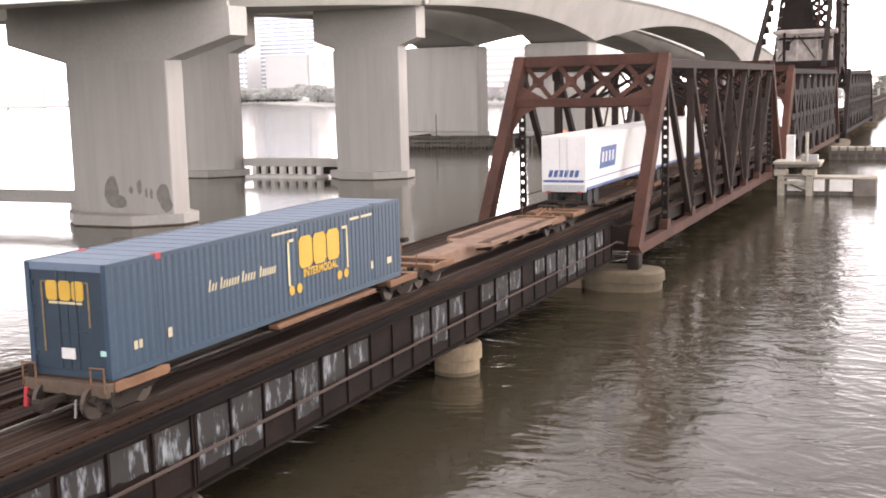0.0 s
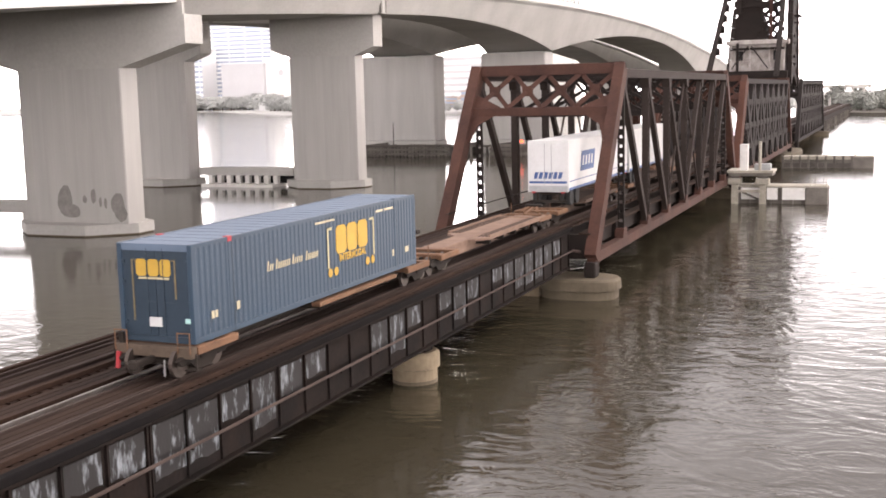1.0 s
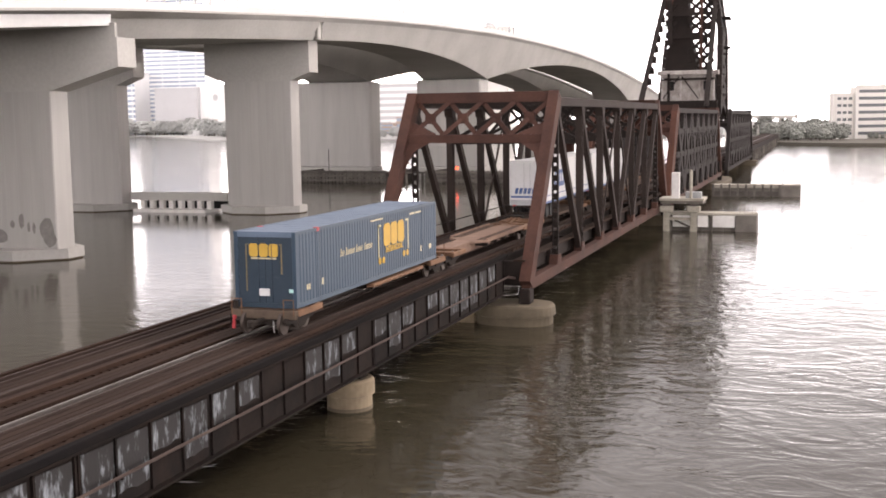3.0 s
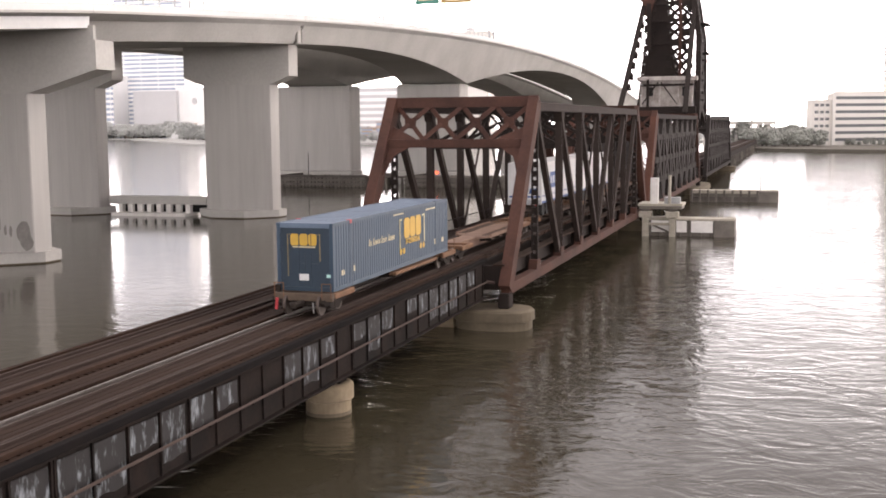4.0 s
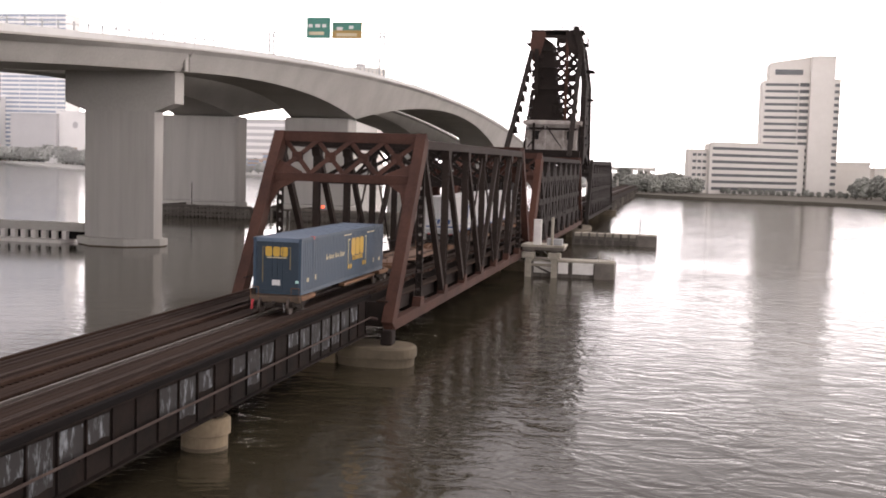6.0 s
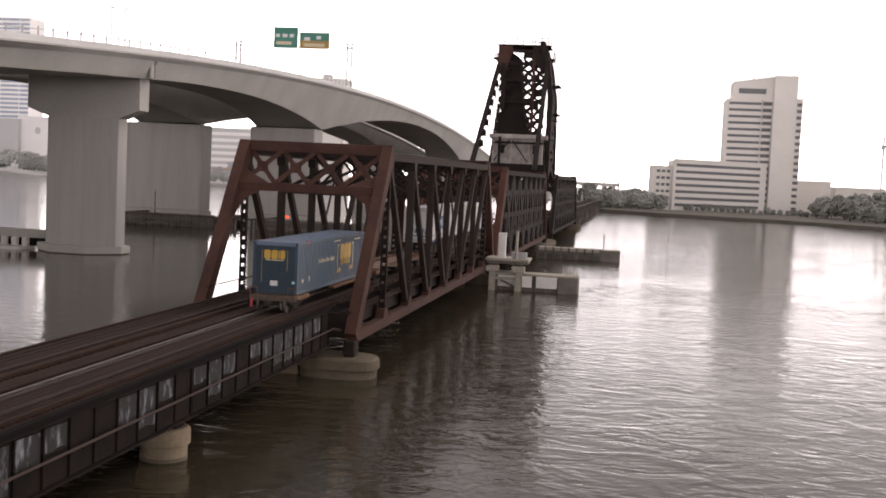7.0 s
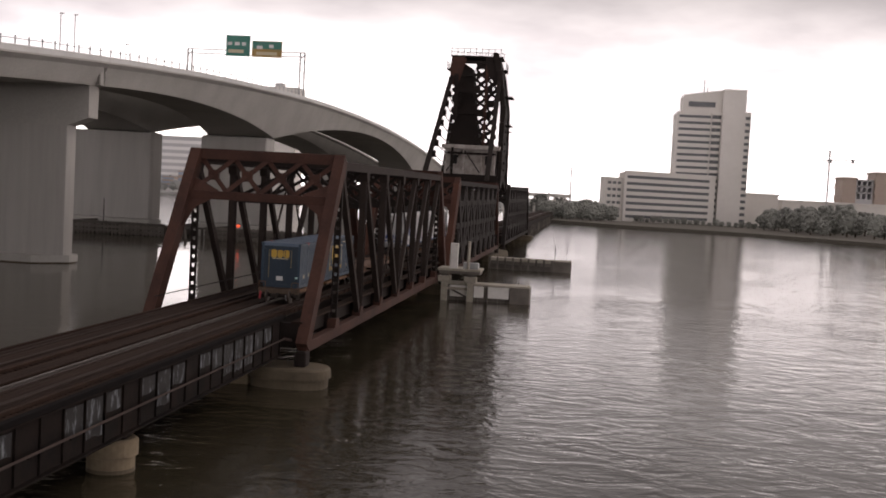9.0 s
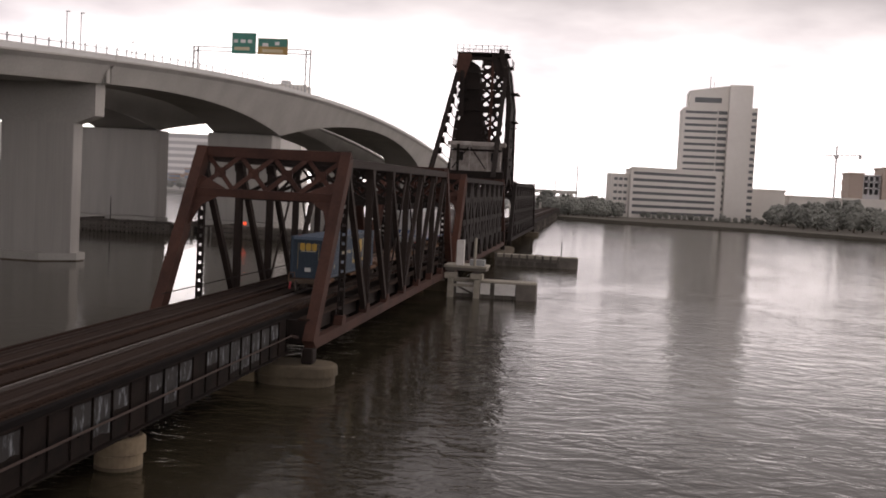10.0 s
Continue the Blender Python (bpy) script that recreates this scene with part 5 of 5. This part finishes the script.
# ---- far banks and city ----
def office(name, x0, x1, y, depth, z1, floors, label, wall, glass, bays=0, z0=0.0, blank=0.0, group="city buildings"):
    b = thing(name, label, "building", (x0, y, 0), group)
    w = x1 - x0
    part("wall", box(0, w, 0.6, depth, -2, z1), wall, b)
    fh = (z1 - z0) / floors
    for i in range(floors):
        z = z0 + i * fh
        part("spandrel", box(-0.2, w * (1 - blank), 0, 0.62, z, z + fh * 0.5), wall, b)
        part("window_band", box(0, w * (1 - blank), 0.35, 0.61, z + fh * 0.5, z + fh), glass, b)
        part("end_spandrel", box(-0.4, -0.02, 0, depth, z, z + fh * 0.5), wall, b)
    if blank:
        part("blank_panel", box(w * (1 - blank), w, -0.2, 0.62, -2, z1), wall, b)
    for k in range(bays):
        x = w * (k + 0.5) / bays
        part("mullion", box(x - 0.3, x + 0.3, -0.15, 0.4, z0, z1), wall, b)
    part("parapet", box(-0.5, w + 0.5, -0.3, depth + 0.3, z1, z1 + 1.0), wall, b)
    return b


def right_bank():
    y = 565.0
    wing = thing("office_wing", "long pale low-rise office wing with ribbon windows", "building", (82.0, y, 0), "city buildings")
    wing.rotation_euler = (0, 0, radians(30))
    part("wall", box(-53.4, 0, 0.6, 7, -1, 25.4), FAR_WALL, wing)
    part("end_wall", box(-64.8, -53.4, 1.8, 5.5, -1, 22.7), FAR_WALL, wing)
    for i in range(7):
        z = 2.9 + i * 3.25
        part("spandrel", box(-53.8, -3.4, 0, 0.62, z + 1.6, z + 3.1), FAR_WALL, wing)
        part("window_band", box(-52.6, -3.9, 0.3, 0.61, z + 0.2, z + 1.6), FAR_GLASS, wing)
        if i < 6:
            part("window_band", box(-63.4, -54.6, 1.6, 1.81, z + 0.2, z + 1.5), FAR_GLASS, wing)
    for i in range(4):
        part("mullion", box(-63.6 + i * 2.8, -62.9 + i * 2.8, 1.5, 1.7, 0, 22.7), FAR_WALL, wing)
    part("parapet", box(-54.0, 0, -0.2, 1.0, 25.4, 26.4), FAR_WALL, wing)
    part("corner_pier", box(-54.4, -53.0, -0.3, 1.6, -1, 25.6), FAR_WALL, wing)
    tower = thing("office_tower", "tall pale concrete office tower with banded windows", "building", (0, y, 0), "city buildings")
    part("glazed_block", box(60.6, 83.0, 4.0, 34, 0, 58.8), FAR_WALL, tower)
    part("core_wall", box(83.0, 94.4, -0.6, 30, 0, 70.6), FAR_WALL, tower, "tall blank concrete core wall")
    part("side_block", box(94.4, 97.6, 3.0, 30, 0, 59.6), FAR_WALL, tower)
    part("plant_storey", box(63.4, 83.0, 5.0, 28, 58.8, 67.6), FAR_WALL, tower)
    part("roof_step", extrude_y([(63.4, 67.6), (83.0, 67.6), (83.0, 70.6)], 5.2, 27), FAR_WALL, tower)
    part("louvre", box(66.0, 79.5, 4.7, 5.1, 61.6, 64.2), FAR_GLASS, tower)
    part("aerial", rod((74, 12, 68), (74, 12, 76), 0.25), GALV, tower)
    part("aerial", rod((76, 14, 68), (76, 14, 73), 0.2), GALV, tower)
    for i in range(17):
        z = 3.0 + i * 3.28
        if z > 25:
            part("window_band", box(61.6, 77.6, 3.75, 4.05, z + 0.4, z + 1.7), FAR_GLASS, tower)
        part("window_bay", box(78.2, 82.7, 3.5, 4.05, z + 0.2, z + 1.9), FAR_GLASS, tower)
        part("balcony_slab", box(77.8, 83.0, 1.6, 4.0, z + 1.9, z + 3.2), FAR_WALL, tower)
        part("side_window", box(94.6, 97.4, 2.7, 3.05, z + 0.3, z + 1.8), FAR_GLASS, tower)
    v = thing("viaduct", "pale concrete approach viaduct on the far bank", "viaduct", (0, y + 40, 0))
    part("deck", box(-42, 8, 0, 8, 11.0, 13.0), FAR_WALL, v)
    for i in range(9):
        part("column", box(-41 + i * 5.6, -39.8 + i * 5.6, 1, 7, 0, 11.0), FAR_WALL, v)
    office("low_block", 100, 118, y + 30, 20, 18.0, 3, "pale low block beside the tower", FAR_WALL, FAR_WALL)
    office("low_block", 122, 178, y + 40, 20, 15.5, 3, "long pale low block beside the tower", FAR_WALL, FAR_WALL)
    office("brick_block", 154, 161, y + 45, 20, 29.5, 5, "tan brick block under construction", FAR_TAN, FAR_TAN)
    office("brick_block", 171, 205, y + 45, 20, 33.0, 6, "tan brick block under construction", FAR_TAN, FAR_TAN)
    frame_block = thing("unfinished_block", "grey concrete frame block under construction", "building", (161.3, y + 48, 0), "city buildings")
    part("lower_wall", box(0, 9.4, 0, 18, 0, 19.0), FAR_GREY, frame_block)
    for i in range(4):
        part("column", box(i * 2.8, i * 2.8 + 0.9, 0, 18, 19.0, 29.0), FAR_GREY, frame_block)
    for z in (22.0, 25.4, 28.8):
        part("floor_slab", box(0, 9.4, 0, 18, z, z + 0.9), FAR_GREY, frame_block)
    c = thing("tower_crane", "slim distant white tower crane", "crane", (145.0, y + 40, 0))
    part("mast", box(-0.4, 0.4, -0.4, 0.4, 0, 44), FAR_GREY, c)
    part("jib", bar((-6, 0, 38.6), (13, 0, 39.6), 0.5, 0.6), FAR_GREY, c)
    part("tie", bar((0, 0, 44), (10, 0, 39.6), 0.2, 0.2), FAR_GREY, c)
    part("counterweight", box(11.4, 13, -0.6, 0.6, 37.6, 39.4), FAR_GREY, c)
    part("cab", box(-0.9, 1.1, -0.9, 0.9, 37.4, 39.4), FAR_GREY, c)
    m = thing("radio_mast", "slim grey distant radio mast", "mast", (7, y + 60, 0))
    part("pole", rod((0, 0, 0), (0, 0, 29), 0.5, r2=0.35), GALV, m)
    m = thing("radio_mast", "slim grey distant radio mast", "mast", (-9, y + 160, 0))
    part("pole", rod((0, 0, 0), (0, 0, 34), 0.4, r2=0.3), GALV, m)


def bank(points, z, label, material=BANK):
    tagged(finish("ground", prism(points, -2, z), material), label, "ground", kind="structure")


def tree(x, y, h, r, seed, leaf=LEAF):
    rnd = random.Random(seed)
    t = thing("tree", "pale grey-green riverside tree, distance haze put into its colour", "tree", (x, y, 1.0), "riverside trees")
    part("trunk", rod((0, 0, 0), (0, 0, h * 0.5), h * 0.04, r2=h * 0.02, n=7), BARK, t)
    bm = bmesh.new()
    for i in range(150):
        a, u = rnd.uniform(0, 6.283), rnd.uniform(-1, 1)
        rr = r * rnd.uniform(0.45, 1.0) * math.sqrt(1 - u * u * 0.7)
        c = Vector((rr * math.cos(a), rr * math.sin(a), h * 0.58 + u * h * 0.4))
        s = r * rnd.uniform(0.10, 0.24)
        m = Matrix.Translation(c) @ Euler((rnd.uniform(0, 3), rnd.uniform(0, 3), 0)).to_matrix().to_4x4() @ Matrix.Diagonal((s, s * 0.8, s * 0.6, 1))
        bmesh.ops.create_icosphere(bm, subdivisions=1, radius=1.0, matrix=m)
    bmesh.ops.create_icosphere(bm, subdivisions=2, radius=1.0, matrix=Matrix.Translation((0, 0, h * 0.55)) @ Matrix.Diagonal((r * 0.72, r * 0.72, h * 0.32, 1)))
    part("crown", bm, leaf, t, smooth=True)
    return t


def banks():
    bank([(-14, 505), (2, 480), (30, 456), (75, 441), (98, 424), (122, 398), (200, 345), (700, 180), (900, 900), (-14, 900)], 1.2, "low earth river bank below the office buildings")
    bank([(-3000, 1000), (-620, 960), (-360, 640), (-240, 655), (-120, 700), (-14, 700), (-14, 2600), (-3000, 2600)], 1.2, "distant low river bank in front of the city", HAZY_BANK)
    models = [tree(104 + 7 * i, 512 - 3 * i, 10 + i, 6, i) for i in range(5)]
    rnd = random.Random(5)
    spots = []
    for i in range(16):
        spots.append((-12 + i * 2.4 + rnd.uniform(-1, 1), 585 + rnd.uniform(-5, 40), rnd.uniform(0.55, 0.85)))
    for i in range(26):
        x = 100 + i * 4.2
        spots.append((x, 520 - 0.42 * (x - 100) + rnd.uniform(-4, 14), rnd.uniform(0.4, 0.8)))
    for i in range(24):
        spots.append((30 + i * 2.9, 550 - i * 1.2 + rnd.uniform(-3, 3), rnd.uniform(0.16, 0.3)))
    for i in range(26):
        x = 108 + i * 4.4
        spots.append((x, 470 - 0.5 * (x - 108) + rnd.uniform(-4, 14), rnd.uniform(0.5, 0.85)))
    for i in range(22):
        spots.append((-2 + i * 1.5 + rnd.uniform(-1, 1), 520 + rnd.uniform(-14, 20), rnd.uniform(0.4, 0.75)))
    for i in range(120):
        spots.append((-740 + i * 3.4, 985 + max(0, 2 * i - 84) * -2.1 + rnd.uniform(0, 30), rnd.uniform(0.8, 1.5)))
    for i in range(60):
        x = -330 + i * 5
        spots.append((x, (990 if x < -600 else 690 + max(0, -x - 330) * 1.05) + rnd.uniform(0, 25), rnd.uniform(0.3, 0.75)))
    # trees across the river, with more haze in their leaf colour
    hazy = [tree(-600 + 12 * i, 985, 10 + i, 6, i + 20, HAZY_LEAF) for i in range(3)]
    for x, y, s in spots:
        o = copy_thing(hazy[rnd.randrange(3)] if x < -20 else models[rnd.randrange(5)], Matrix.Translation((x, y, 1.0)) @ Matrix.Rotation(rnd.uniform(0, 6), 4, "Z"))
        o.scale = (s, s, s)


def left_city():
    def site(x, z, y):
        s = (y - EYE[1]) / (700 - EYE[1])
        return EYE[0] + (x - EYE[0]) * s, EYE[2] + (z - EYE[2]) * s

    def block(name, x0, x1, z1, y, floors, label, wall, glass, bays=0):
        a, z = site(x0, z1, y)
        b, _ = site(x1, z1, y)
        return office(name, a, b, y, 30, z, floors, label, wall, glass, bays)

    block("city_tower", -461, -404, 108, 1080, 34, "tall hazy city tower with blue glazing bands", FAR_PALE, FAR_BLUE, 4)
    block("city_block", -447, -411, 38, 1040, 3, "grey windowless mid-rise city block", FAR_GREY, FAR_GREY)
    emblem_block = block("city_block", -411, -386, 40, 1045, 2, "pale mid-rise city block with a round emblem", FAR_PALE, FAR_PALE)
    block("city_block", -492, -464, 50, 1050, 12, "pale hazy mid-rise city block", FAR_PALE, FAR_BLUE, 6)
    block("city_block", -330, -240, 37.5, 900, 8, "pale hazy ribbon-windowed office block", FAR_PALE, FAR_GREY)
    part("emblem", extrude_y([(22 + 3 * math.cos(k * 0.5236), 40 + 3.6 * math.sin(k * 0.5236)) for k in range(12)], -0.6, 0.25), FAR_GREY, emblem_block, "round dark emblem")
    rnd = random.Random(9)
    for i in range(34):
        x = -730 + i * 12.6
        office("waterfront_building", x * 1.0, x + rnd.uniform(8, 15), 1000 - max(0, x + 480) * 0.9 + rnd.uniform(0, 20), 14, rnd.uniform(6, 17), 3, "low waterfront building on the far bank", (FAR_GREY, FAR_TAN, FAR_GREY, FAR_TAN)[i % 4], FAR_BLUE)
    b = thing("motor_yacht", "white motor yacht moored off the far bank", "boat", (-531, 905, 0))
    part("hull", prism([(-12, -3), (9, -3), (14, 0), (9, 3), (-12, 3)], 0, 3.0), WHITE, b)
    part("cabin", prism([(-8, -2.3), (4, -2.3), (4, 2.3), (-8, 2.3)], 3.0, 6.5, top=[(-7, -2), (1, -2), (1, 2), (-7, 2)]), WHITE, b)
    part("flybridge", box(-5, -1, -1.5, 1.5, 6.5, 9), WHITE, b)
    f = thing("river_bridge", "long low bridge in the hazy distance", "bridge", (0, 0, 0))
    part("deck", bar((-1080, 1000, 25.5), (-760, 1150, 21.5), 8, 1.6, side=(0.42, -0.9, 0)), FAR_WALL, f)
    for i in range(8):
        k = i / 8 + 0.03
        x, y = -1080 + 320 * k, 1000 + 150 * k
        part("pier", box(x - 2, x + 2, y - 2, y + 2, -1, 23 - 3.5 * k), FAR_WALL, f)


right_bank()
banks()
left_city()


# ---- signs on the highway ----
def sign_gantry():
    y = 214.0
    g = thing("sign_gantry", "highway sign gantry with one green and one gold panel", "sign gantry", (0, y, 0))
    k = crown(y) - 1.0
    for x in (-43.5, -68.6):
        for d in (-0.5, 0.5):
            part("upright", box(x + d - 0.13, x + d + 0.13, -0.2, 0.2, k, 39.9), GALV, g)
        for i in range(8):
            z = k + (39.5 - k) * i / 8
            part("lacing", bar((x - 0.5, 0, z), (x + 0.5, 0, z + (39.5 - k) / 8), 0.08, 0.1, side=(0, 1, 0)), GALV, g)
    for z in (38.9, 39.8):
        part("beam", box(-69.1, -43.0, -0.12, 0.12, z - 0.1, z + 0.1), GALV, g)
    for x0, x1, z0, z1, m, words in ((-60.5, -55.1, 38.5, 43.0, SIGN_GREEN, ((-59.6, 41.2, 0.9), (-58.0, 41.2, 1.1), (-56.5, 41.2, 0.9), (-58.2, 39.6, 3.4))), (-54.7, -48.0, 38.5, 42.0, SIGN_OLIVE, ((-53.0, 40.6, 1.3), (-50.4, 40.9, 1.0), (-51.4, 39.3, 4.6)))):
        s = part("sign_panel", box(x0, x1, -0.35, -0.25, z0, z1, bevel=0.03), m, g)
        part("upper_field", box(x0 + 0.15, x1 - 0.15, -0.362, -0.352, (z0 + z1) / 2, z1 - 0.15), SIGN_GREEN, s)
        for x, z, w in words:
            part("marking_bar", box(x - w / 2, x + w / 2, -0.372, -0.363, z - 0.35, z + 0.35), WHITE if z > 40 else CREAM, s)


def roof_on_deck():
    b = thing("tower_block", "pale flat-roofed building showing beyond the bridge deck", "building", (-195, 720, 0))
    part("wall", box(-13, 13, 0, 20, 0, 75.5), FAR_WALL, b)
    part("roof_plant", box(-4, 1, 4, 12, 75.5, 78.5), FAR_GREY, b)


roof_on_deck()


def lamp_posts():
    for x, y, h in ((-66.6, 150.5, 9.5), (-66.6, 155.5, 9.8), (-66.6, 176.0, 7.0), (-66.6, 205.0, 7.0)):
        p = thing("lamp_post", "slim grey highway lamp post", "lamp post", (x, y, crown(y) - 1.05), "highway lamp posts")
        part("pole", rod((0, 0, 0), (0, 0, h), 0.12, r2=0.07, n=8), GALV, p)
        part("lantern", box(-0.1, 0.5, -0.12, 0.12, h, h + 0.15), GALV, p)


lamp_posts()
sign_gantry()


# ---- what moves ----
SPEED = 5.49


def motions():
    times = (0.0, 2.5, 5.0, 7.5, 10.0)
    for ob in [box_load, last_car, empty_car, third_car, fourth_car, fifth_car, *trailers]:
        x, y, z = ob.location
        walk(ob, [(t, pose(x, y + SPEED * t, z)) for t in times])


motions()
